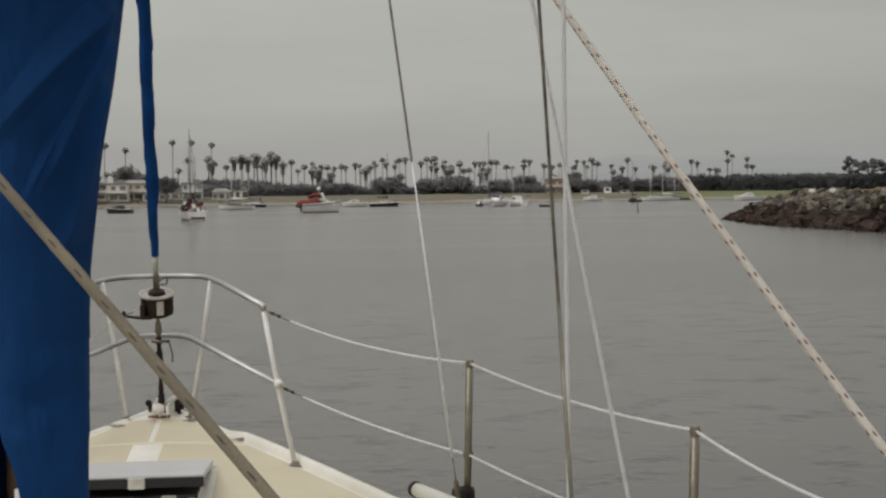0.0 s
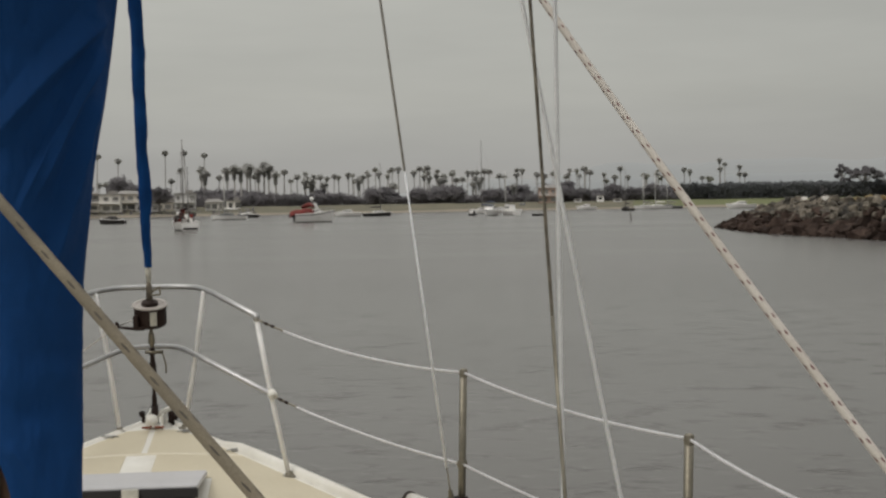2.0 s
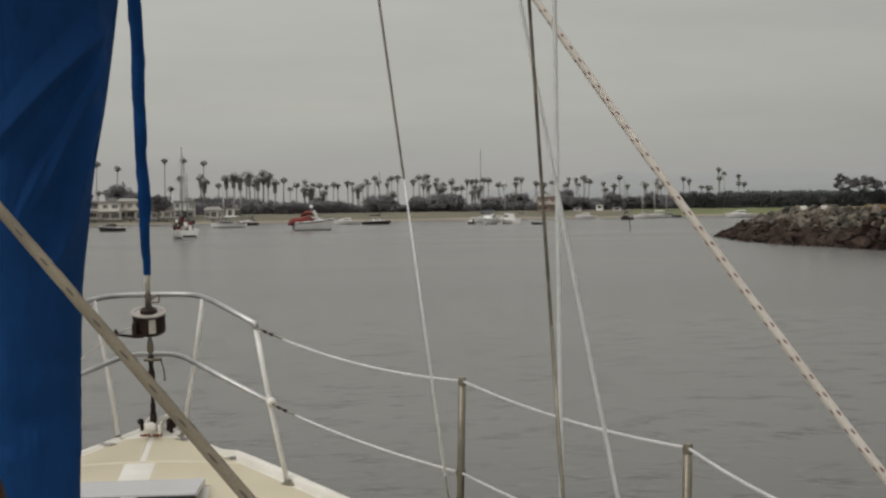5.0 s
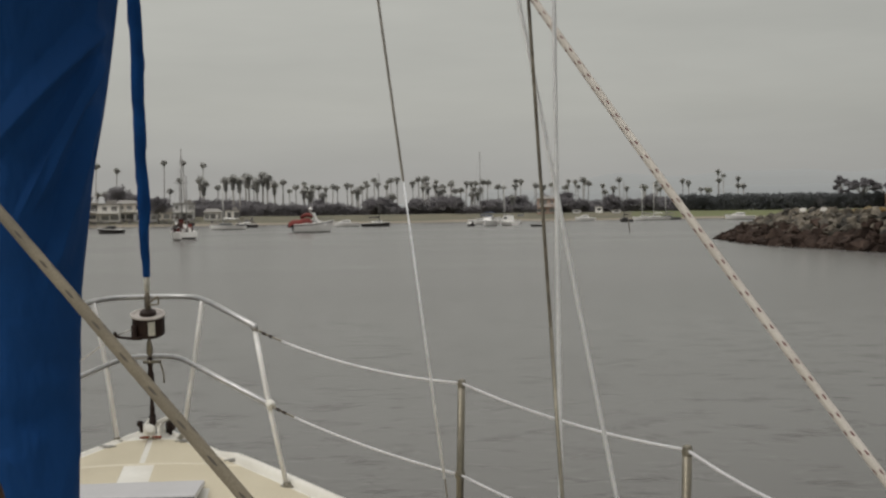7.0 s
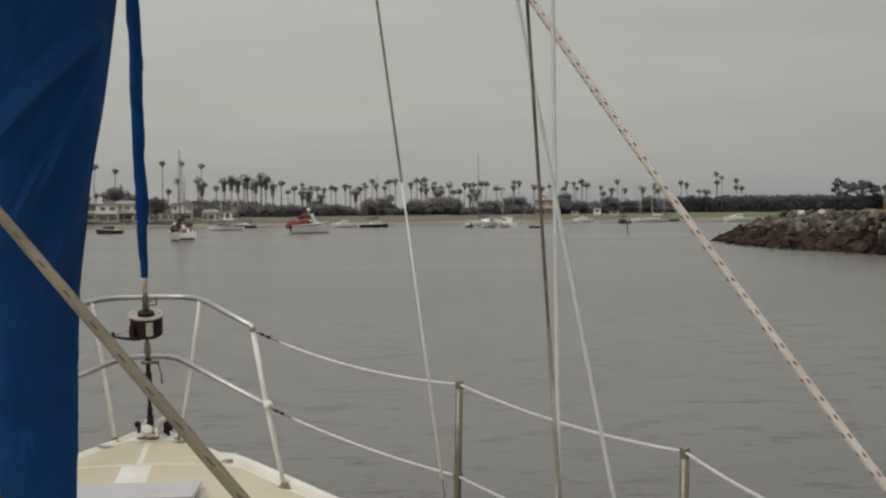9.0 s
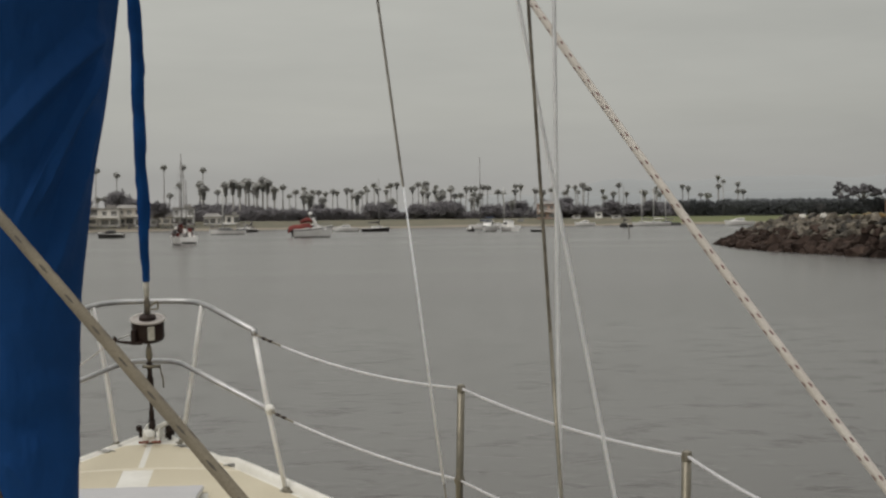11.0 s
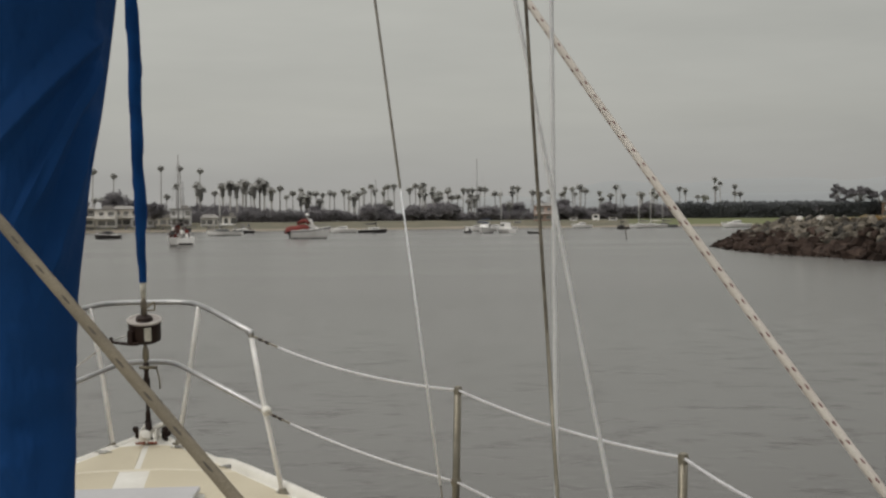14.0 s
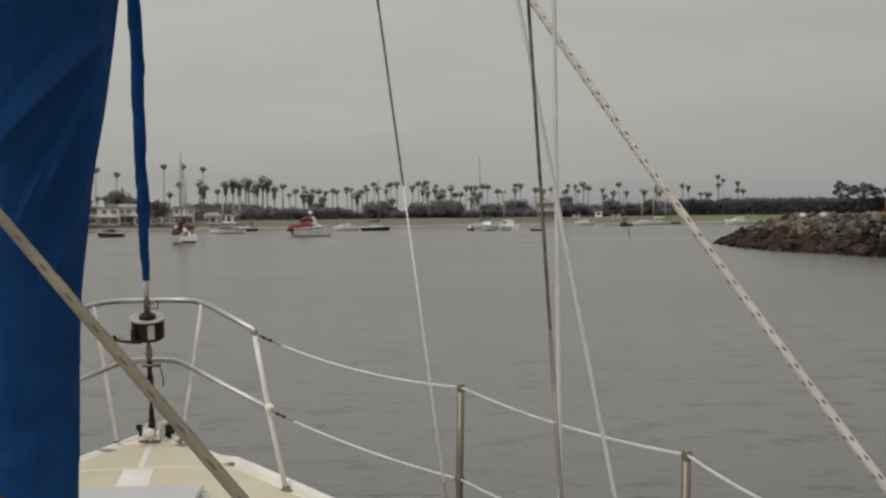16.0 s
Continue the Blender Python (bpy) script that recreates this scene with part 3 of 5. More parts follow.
# ---- bow fittings ----
roller = thing("anchor_roller", "white cast bow roller with black cheeks and rusty chain", "bow roller", at=(0, 6.72, deck_z(0, 6.72)))
bm = bmesh.new()
for x in (-0.034, 0.034):
    box((0.008, 0.26, 0.05), (x, 0.04, 0.03), 0.003, bm=bm)
box((0.075, 0.2, 0.012), (0, 0.0, 0.006), 0.003, bm=bm)
part("bracket", bm, gelcoat, roller)
part("stock", tube([(-0.02, -0.05, 0.035), (0.09, 0.02, 0.085), (0.115, 0.05, 0.09)], [0.014, 0.011, 0.008]), gelcoat, roller, "white anchor stock", smooth=True)
part("fluke", lathe(((0.010, -0.02), (0.026, -0.014), (0.029, 0.008), (0.020, 0.026), (0.006, 0.03)), (-0.012, -0.08, 0.03), 14, axis=(0.2, -0.8, 0.5)), gelcoat, roller)
for x, z in ((-0.062, 0.05), (0.07, 0.045), (0.084, 0.03)):
    bm = lathe(((0.006, -0.014), (0.013, -0.009), (0.015, 0.009), (0.006, 0.016)), (x, 0.0, z), 12)
    box((0.016, 0.018, 0.04), (x * 0.9, 0.0, z - 0.02), 0.004, bm=bm)
    part("cheek_block", bm, black_plastic, roller)
bm = bmesh.new()
for k in (1, 2, 4, 5):
    c = Vector((-0.055 + 0.018 * k, -0.135 - 0.008 * (k % 2), 0.008))
    ring = [c + Vector((0.011 * math.cos(a), 0.007 * math.sin(a), 0.004 * math.sin(2 * a))) for a in (2 * math.pi * q / 8 for q in range(9))]
    tube(ring, 0.0034, 6, bm=bm)
part("chain", bm, rust, roller, "short run of rusty chain")


def cleat(x, y, turn):
    ob = thing("deck_cleat", "small grey alloy cleat on the deck edge", "cleat", "bow cleats", at=(x, y, deck_z(x, y) + 0.003), turn=turn)
    part("horn", tube([(-0.042, 0, 0.006), (-0.016, 0, 0.009), (0.016, 0, 0.009), (0.042, 0, 0.006)], [0.0022, 0.0038, 0.0038, 0.0022], 8), alloy, ob, smooth=True)
    part("base", box((0.036, 0.018, 0.008), (0, 0, 0.003), 0.003), alloy, ob)


cleat(0.375, 6.273, 20)
cleat(-0.185, 6.53, -20)
cleat(0.145, 6.58, 20)

# ---- furled jib on its drum ----
foot_y, foot_z = 6.70, deck_z(0, 6.70)
head = Vector((0.0, 3.55, 13.0))
base = Vector((0.0, foot_y, foot_z))
along = (head - base).normalized()
stay = lambda d: base + along * d
furler = thing("jib_furler", "black drum furler under a jib rolled in blue canvas", "furler", at=(0, 0, 0))
bm = tube([stay(0.0), stay(0.10)], 0.016, 10)
part("toggle", bm, black_plastic, furler, smooth=True)
part("link_plates", lathe(((0.008, 0.08), (0.012, 0.10), (0.012, 0.14), (0.008, 0.155), (0.008, 0.19), (0.015, 0.20), (0.016, 0.30), (0.011, 0.315), (0.010, 0.34), (0.014, 0.35), (0.014, 0.375), (0.006, 0.385)), base, 10, axis=along), black_plastic, furler, "dark turnbuckle of linked fittings")
part("tang", tube([stay(0.37), stay(0.48)], 0.008, 8), wire, furler, smooth=True)
part("clevis", lathe(((0.009, -0.035), (0.015, -0.024), (0.015, 0.0), (0.012, 0.024), (0.009, 0.03)), stay(0.425), 12, axis=along), steel, furler)
part("clevis_pin", tube([stay(0.36) + Vector((-0.03, -0.01, 0)), stay(0.36) + Vector((0.05, -0.01, 0.0))], 0.008, 8), steel, furler, smooth=True)
part("split_pin", tube([stay(0.36) + Vector((0.045, -0.01, 0.0)), stay(0.31) + Vector((0.06, -0.02, -0.01)), stay(0.28) + Vector((0.06, -0.02, -0.02))], 0.004, 6), rope_tan, furler, smooth=True)
D0 = 0.487
drum = part("drum", lathe(((0.024, -0.004), (0.058, 0.0), (0.069, 0.006), (0.072, 0.014), (0.072, 0.088), (0.074, 0.096), (0.063, 0.096), (0.056, 0.07), (0.02, 0.065)), stay(D0), 28, axis=along), black_plastic, furler, smooth=False)
part("drum_flange", lathe(((0.062, 0.096), (0.0785, 0.094), (0.0795, 0.098), (0.0775, 0.102), (0.064, 0.102), (0.060, 0.097)), stay(D0), 28, axis=along), drum_rim, drum, "worn pale rim of the drum")
part("line_coil", lathe(((0.016, 0.085), (0.040, 0.088), (0.036, 0.112), (0.018, 0.122)), stay(D0), 24, axis=along), black_plastic, drum)
bm = bmesh.new()
rows = []
turn = Vector((0, 0, 1)).rotation_difference(along).to_matrix()
for h in (0.02, 0.084):
    rows.append([turn @ Vector((0.0735 * math.sin(a), -0.0735 * math.cos(a), h)) + stay(D0) for a in (radians(4 + 4 * k) for k in range(7))])
part("sticker", grid(rows, bm=bm), label_white, drum, "faded white sticker")
part("guide_arm", tube([(-0.020, 6.50, 1.680), (-0.055, 6.50, 1.677), (-0.128, 6.50, 1.686)], [0.010, 0.0075, 0.0055], 8), black_plastic, furler, smooth=True)
part("guide_rod", tube([(-0.052, 6.50, 1.720), (-0.085, 6.50, 1.712), (-0.135, 6.50, 1.692)], 0.0028, 8), alloy, furler, smooth=True)
part("guide_eye", lathe(((0.004, -0.012), (0.008, -0.009), (0.008, 0.012), (0.005, 0.017)), (-0.138, 6.50, 1.694), 10, axis=(-0.25, 0, 1)), black_plastic, furler)
part("drum_cheek", box((0.024, 0.05, 0.062), (-0.058, 6.515, 1.708), 0.008), black_plastic, drum)
part("furling_line", tube(sag((-0.138, 6.50, 1.694), (-0.9, 5.2, 1.17), 0.01), 0.0028, 6), rope_red, furler, "thin pale furling line", smooth=True)
part("torque_tube", tube([stay(0.59), stay(0.67), stay(0.68), stay(0.8)], [0.0145, 0.0145, 0.010, 0.010], 12), wire, furler, smooth=True)
part("tack_shackle", tube(bend([stay(0.64) + Vector((0.01, -0.02, 0)), stay(0.67) + Vector((0.05, -0.02, 0.0)), stay(0.63) + Vector((0.05, -0.02, 0)), stay(0.63) + Vector((0.01, -0.02, 0))], 0.01), 0.004, 6), rope_tan, furler, smooth=True)
part("tack_webbing", tube([stay(0.69), stay(0.73), stay(0.785)], [0.011, 0.013, 0.014], 10), label_white, furler, "white webbing at the tack", smooth=True)
turn = Vector((0, 0, 1)).rotation_difference(along).to_matrix()
rows = []
for k in range(420):
    d = 0.762 + k * 0.028
    mid = stay(d) + Vector((0.006 * noise.noise(Vector((d * 3.2, 0, 0))), 0.004 * noise.noise(Vector((0, d * 2.2, 5))), 0))
    girth = 0.0165 + 0.0095 * min(k / 12, 1) + 0.0010 * min(k, 38) / 38 + 0.003 * noise.noise(Vector((d * 5.1, 7, 1)))
    ring = []
    for q in range(25):
        a = 2 * math.pi * (q % 24) / 24
        lap = (a / (2 * math.pi) - d / 0.34) % 1
        r = girth + 0.0058 * (lap - 0.5) + 0.0028 * noise.noise(Vector((math.cos(a) * 1.6, math.sin(a) * 1.6, d * 13))) + 0.0016 * noise.noise(Vector((math.cos(a) * 3, math.sin(a) * 3, d * 34)))
        ring.append(mid + turn @ Vector((r * math.cos(a), r * math.sin(a), 0)))
    rows.append(ring)
part("rolled_sail", grid(rows), canvas_jib, furler, "jib rolled tight in blue sun cover", smooth=True)

# ---- mast, boom and the blue sail cover ----
mast = thing("mast", "dark bronze mast with a boom under blue canvas", "mast", at=(0, 3.55, sheer(3.55) + 0.2))
mz = sheer(3.55) + 0.2
part("spar", tube([(0, 0, 0.0), (0, 0, 13.2 - mz)], 0.075, 20), dark_bronze, mast, smooth=True)
part("step", box((0.24, 0.26, 0.06), (0, 0, 0.05), 0.01), alloy, mast)
part("boom", tube([(0, -0.1, 3.24 - mz), (0, -4.6, 3.29 - mz)], 0.065, 14), dark_bronze, mast, smooth=True)
for sx in (1, -1):
    part("spreader", tube([(sx * 0.06, 0, 9.05 - mz), (sx * 1.31, 0.19, 9.1 - mz)], [0.03, 0.018]), alloy, mast, smooth=True)
part("halyard", tube([(-0.030, -0.09, 0.12), (-0.030, -0.092, 0.25), (-0.030, -0.092, 0.36)], 0.010, 8), vinyl, mast, "pale halyard down the mast", smooth=True)

cover = thing("sail_cover", "blue canvas sail cover laced round the mast, creased diagonally", "sail cover", at=(0, 3.55, 0))


# creases of the cover: from (x, z) to (x, z), breadth of the upper and the lower flank, height
CREASES = (
    (0.212, 2.656, -0.022, 2.368, 0.026, 0.013, 0.030),
    (0.192, 2.606, 0.026, 2.225, 0.008, 0.015, 0.023),
    (0.196, 2.592, 0.060, 2.245, 0.009, 0.016, 0.028),
    (0.184, 2.480, 0.080, 2.080, 0.012, 0.022, 0.032),
    (0.196, 2.750, 0.178, 2.640, 0.009, 0.014, 0.011),
    (0.045, 2.756, -0.056, 2.606, 0.054, 0.041, 0.024),
    (0.141, 1.825, 0.116, 1.633, 0.011, 0.022, 0.009),
    (-0.023, 1.663, 0.06, 1.52, 0.016, 0.027, 0.015),
    (0.159, 2.112, 0.131, 1.852, 0.019, 0.014, 0.009),
)
# slack bulges and dents: centre (x, z), half sizes, height
BULGES = (
    (0.029, 1.74, 0.051, 0.033, -0.020),
    (0.089, 1.825, 0.046, 0.038, 0.014),
    (0.045, 1.962, 0.054, 0.082, 0.009),
    (0.121, 1.592, 0.035, 0.055, 0.011),
    (-0.006, 1.852, 0.034, 0.068, 0.009),
)


def cover_point(u, z):
    """The cover's skin: u runs from the open after edge, round by starboard, to port; z is the height."""
    up = min(max((z - 1.98) / 0.75, 0), 1.6)
    wide = 0.124 + 0.006 * (z - 1.6) + 0.092 * up ** 1.4
    wide += 0.008 * math.exp(-((z - 2.52) / 0.16) ** 2)
    deep = 0.15 + 0.07 * up - 0.075 * min(max(2.05 - z, 0), 0.75)
    gap = 1 / (1 + math.exp((z - 1.62) / 0.05))
    a0 = radians(-128 + 30 * gap)
    a = a0 + (radians(222) - a0) * u
    x, y = wide * math.cos(a), deep * math.sin(a)
    # creases stretched from the lacing by the gooseneck; only the after side shows them
    push = 0.005 * math.sin(z * 3.1 - 4 * a + 1) + 0.005 * noise.noise(Vector((x * 12, y * 12, z * 4)))
    inner = min(max((0.0 - y) / 0.08, 0), 1)
    if inner > 0:
        for x0, z0, x1, z1, upper, lower, tall in CREASES:
            dx, dz = x1 - x0, z1 - z0
            ln = math.hypot(dx, dz)
            s = ((x - x0) * dx + (z - z0) * dz) / ln / ln
            side = ((x - x0) * dz - (z - z0) * dx) / ln + 0.004 * noise.noise(Vector((s * 3, tall * 90, 1)))
            ends = min(max((s + 0.12) / 0.3, 0), 1) * min(max((1.15 - s) / 0.3, 0), 1)
            if ends > 0:
                t = side / (upper if side > 0 else lower)
                crest = max(1 - (math.sqrt(t * t + 0.012) - 0.11) / 1.75, 0)
                push += inner * tall * 1.05 * ends * ends * (3 - 2 * ends) * crest ** 1.3
        for x0, z0, rx_, rz_, tall in BULGES:
            t = ((x - x0) / rx_) ** 2 + ((z - z0) / rz_) ** 2
            if t < 9:
                push += inner * tall * math.exp(-t)
        push += 0.006 * noise.noise(Vector((x * 26, z * 9, 2.5))) + 0.0022 * noise.noise(Vector((x * 70, z * 30, 7.5)))
    n = Vector((math.cos(a), math.sin(a), 0))
    return Vector((x, y, z)) + n * push


heights = [1.30 + 0.02 * k for k in range(10)] + [1.50 + 0.004 * k for k in range(325)] + [2.80 + 0.025 * k for k in range(29)]
around = [0.42 * (k / 280) ** 1.1 for k in range(281)] + [0.42 + 0.58 * k / 70 for k in range(1, 71)]
rows = [[cover_point(u, z) for u in around] for z in heights]
ob = part("mast_wrap", grid(rows), canvas_blue, cover, smooth=True)
mod = ob.modifiers.new("cloth", "SOLIDIFY")
mod.thickness = 0.003
path, rad = [], []
for k in range(40):
    y = 0.05 - k * 0.11
    path.append((0, y, 3.36 + 0.01 * k / 4))
    rad.append(0.165 - 0.0012 * k + 0.010 * math.sin(k * 1.7))
part("boom_wrap", tube(path, rad, 24), canvas_blue, cover, smooth=True)

# ---- standing rigging and ropes ----
def rig(name, label, a, b, radius, mat, category="shroud", group="", foot=None):
    ob = thing(name, label, category, group, at=a)
    a, b = Vector(a), Vector(b)
    w = (b - a).normalized()
    part("chainplate", box((0.03, 0.012, 0.10), (0, 0, 0.0), 0.003), steel, ob)
    part("turnbuckle", lathe(((0.007, 0.0), (0.010, 0.03), (0.010, 0.2), (0.007, 0.23)), (0, 0, 0), 10, axis=w), steel, ob)
    if foot:
        part("bare_wire", tube([w * 0.2, w * foot], radius * 0.55, 8), wire, ob, smooth=True)
        part("sheath", tube([w * foot, w * (foot + 0.5), w * (foot + 1.02)], [radius, radius * 0.68, radius * 0.50], 10), mat, ob, "white plastic sleeve", smooth=True)
        part("upper_wire", tube([w * (foot + 1.0), b - a], radius * 0.84, 8), grey_wire, ob, smooth=True)
    else:
        part("wire", tube([w * 0.15, b - a], radius, 10), mat, ob, smooth=True)
    return ob


up_ = rig("upper_shroud", "dark twisted-wire upper shroud above a long steel rod", (1.168, 2.663, 1.02), (0.857, 3.5, 9.06), 0.0036, wire)
up_w = (Vector((0.857, 3.5, 9.06)) - Vector((1.168, 2.663, 1.02))).normalized()
part("rod", tube([up_w * 0.15, up_w * 0.5, up_w * 0.97], [0.0046, 0.0042, 0.0037], 10), steel, up_, "dull steel rod", smooth=True)
rig("roller_shroud", "upright white plastic-sleeved shroud", (1.152, 2.778, 1.02), (1.308, 3.74, 9.09), 0.0047, shroud_white)
rig("after_lower_shroud", "lower shroud in a white plastic sleeve", (1.373, 2.750, 1.02), (0.0, 3.5, 9.08), 0.0043, shroud_white)
rig("forward_lower_shroud", "forward lower shroud in a white plastic sleeve", (1.172, 4.800, 1.03), (0.0, 3.5, 9.50), 0.0050, shroud_white, foot=0.31)


def rope(name, label, a, b, radius, mat, drop=0.0):
    ob = thing(name, label, "rope", at=b)
    n = 60
    part("braid", tube([p - Vector(b) for p in sag(a, b, drop, n)], radius, 20), mat, ob, smooth=True)
    bm = bmesh.new()
    for k in range(3):
        ring = [Vector((0.05 * math.cos(t), 0.05 * math.sin(t), 0.004 + 0.011 * k)) for t in (2 * math.pi * q / 20 for q in range(21))]
        tube(ring, radius, 10, bm=bm)
    part("coil", bm, mat, ob, smooth=True)
    return ob


sheet = rope("jib_sheet", "white braided line with red flecks, led aft from the jib", tuple(stay(4.5) + Vector((0.027, -0.02, 0))), (1.985, 1.80, 1.10), 0.0084, rope_red, 0.21)
vang = rope("boom_vang_line", "thick tan braided line with dark flecks", (0.0, 1.9, 2.5388), (1.165, 0.82, 1.3473), 0.0062, rope_tan)

part("fairlead", lathe(((0.04, -0.17), (0.04, -0.155), (0.022, -0.14), (0.022, -0.03), (0.05, -0.01), (0.05, 0.004)), sides=14), alloy, sheet, "alloy pedestal fairlead on the side deck")
part("becket", tube([Vector((0, 1.9, 2.53)) - vang.location, Vector((0, 1.9, 3.2)) - vang.location], 0.012, 8), rubber, vang, smooth=True)
part("block", lathe(((0.02, -0.03), (0.04, -0.015), (0.04, 0.015), (0.02, 0.03)), Vector((0, 1.9, 2.56)) - vang.location, 14, axis=(1, 0, 0)), black_plastic, vang)

# ---- rubble breakwater ----
jetty = thing("breakwater", "rubble-stone breakwater, dark and wet below the tide mark", "breakwater", at=(0, 0, 0))
EDGE = ((10, 34.5), (60, 32.2), (84, 32.0), (94, 32.2), (104, 33.6), (114, 35.6), (121, 37.2), (126, 39.5))


def near_edge(y):
    for (a, xa), (b, xb) in zip(EDGE, EDGE[1:]):
        if a <= y <= b:
            return xa + (xb - xa) * (y - a) / (b - a)
    return EDGE[0][1] if y < 10 else EDGE[-1][1]


def crest(y):
    """Height of the mound along its length: falls away at the seaward tip."""
    return 2.02 if y < 102 else max(2.02 * (1 - ((y - 102) / 24.0) ** 3.0), 0.05)


def mound(y, f):
    """A place on the mound's skin: f = 0 at the near waterline, 1 at the near edge of the crest, 2 at the far side."""
    x0, c = near_edge(y), crest(y)
    slope = 4.2 * c / 2.02 + 0.4
    if f <= 1:
        return Vector((x0 + slope * f, y, c * f))
    return Vector((x0 + slope + 7.0 * (f - 1), y, c))


ys_j = [12 + 2.0 * k for k in range(58)]
rows = [[Vector((near_edge(y) - 1.5, y, -0.8))] + [mound(y, f) - Vector((0, 0, 0.35)) for f in (0, 0.33, 0.66, 1)] + [mound(y, f) - Vector((0, 0, 0.12)) for f in (1.15, 1.5, 2)] + [mound(y, 2) + Vector((4.5, 0, -crest(y) - 0.8))] for y in ys_j]
part("core", grid(rows, mats=lambda i, j: 0 if j < 4 else 1), [rock_wet, ochre], jetty, smooth=True)
rng = random.Random(5)


def stone_mesh(mat, seed):
    r = random.Random(seed)
    bm = bmesh.new()
    for _ in range(15):
        v = Vector((r.gauss(0, 1), r.gauss(0, 1), r.gauss(0, 1))).normalized()
        p = Vector((v.x * 0.62, v.y * 0.5, v.z * 0.42))
        k = max(abs(p.x) / 0.62, abs(p.y) / 0.5, abs(p.z) / 0.42)
        bm.verts.new(p.lerp(p / k, 0.45))
    res = bmesh.ops.convex_hull(bm, input=bm.verts)
    bmesh.ops.delete(bm, geom=[g for g in set(res["geom_interior"] + res["geom_unused"]) if isinstance(g, bmesh.types.BMVert)], context="VERTS")
    me = bpy.data.meshes.new("stone")
    bm.to_mesh(me)
    bm.free()
    me.materials.append(mat)
    return me


dry_stones = [stone_mesh(rock_dry, s) for s in range(8)]
wet_stones = [stone_mesh(rock_wet, 20 + s) for s in range(8)]
count, rest_wet, rest_dry, crest_bits = 0, [], [], []
y = 15.0
while y < 126:
    for f in (0.0, 0.12, 0.24, 0.36, 0.48, 0.6, 0.72, 0.84, 0.95, 1.08):
        if crest(y) < 0.7 and f > 0.9:
            continue
        ff = max(f + rng.uniform(-0.06, 0.06), 0)
        p = mound(min(max(y + rng.uniform(-0.5, 0.5), 12), 125.9), ff)
        size = rng.choice((0.4, 0.5, 0.6, 0.7, 0.82, 0.95, 1.1)) * rng.uniform(0.85, 1.15) * (1.0 if f < 0.7 else 0.9) * (0.8 if y > 119 else 1)
        wet = p.z + rng.uniform(-0.35, 0.35) < 0.98
        p.z += rng.uniform(-0.16, 0.2) - 0.3 * max(size - 0.7, 0)
        m = pose(*p, rng.uniform(-35, 35), rng.uniform(-35, 35), rng.uniform(0, 360)) @ Matrix.Diagonal((size, size, size, 1))
        me = rng.choice(wet_stones if wet else dry_stones)
        if 76 < y and count < 620 and f < 1.05:
            ob = new("stone", me)
            ob.parent = jetty
            ob.matrix_basis = m
            count += 1
        else:
            (rest_wet if wet else rest_dry).append((me, m))
    y += 0.78


def joined(name, items, mat, parent):
    verts, faces = [], []
    for me, m in items:
        k = len(verts)
        verts += [m @ v.co for v in me.vertices]
        faces += [[k + i for i in p.vertices] for p in me.polygons]
    me = bpy.data.meshes.new(name)
    me.from_pydata(verts, [], faces)
    me.materials.append(mat)
    ob = new(name, me)
    ob.parent = parent
    ob["kind"] = "stuff"
    return ob


rngo = random.Random(8)
for _ in range(700):
    yy_ = rngo.uniform(40, 97)
    pp = mound(yy_, 1.25 + 0.75 * rngo.random()) + Vector((0, 0, rngo.uniform(-0.1, 0.25)))
    sz = rngo.uniform(0.4, 0.9)
    crest_bits.append((dry_stones[rngo.randrange(8)], pose(*pp, 0, 0, rngo.uniform(0, 360)) @ Matrix.Diagonal((sz, sz, sz * 0.7, 1))))
for yy_, ff_ in ((102.6, 1.0), (96.0, 1.0)):
    ob = new("painted_stone", stone_mesh(stucco, 61))
    ob.parent = jetty
    ob.matrix_basis = Matrix.Translation(mound(yy_, ff_) + Vector((0, 0, 0.25))) @ Matrix.Diagonal((0.42, 0.36, 0.46, 1))
joined("crest_scrub", crest_bits, ochre, jetty)
joined("rubble", rest_wet, rock_wet, jetty)
joined("crest_rubble", rest_dry, rock_dry, jetty)


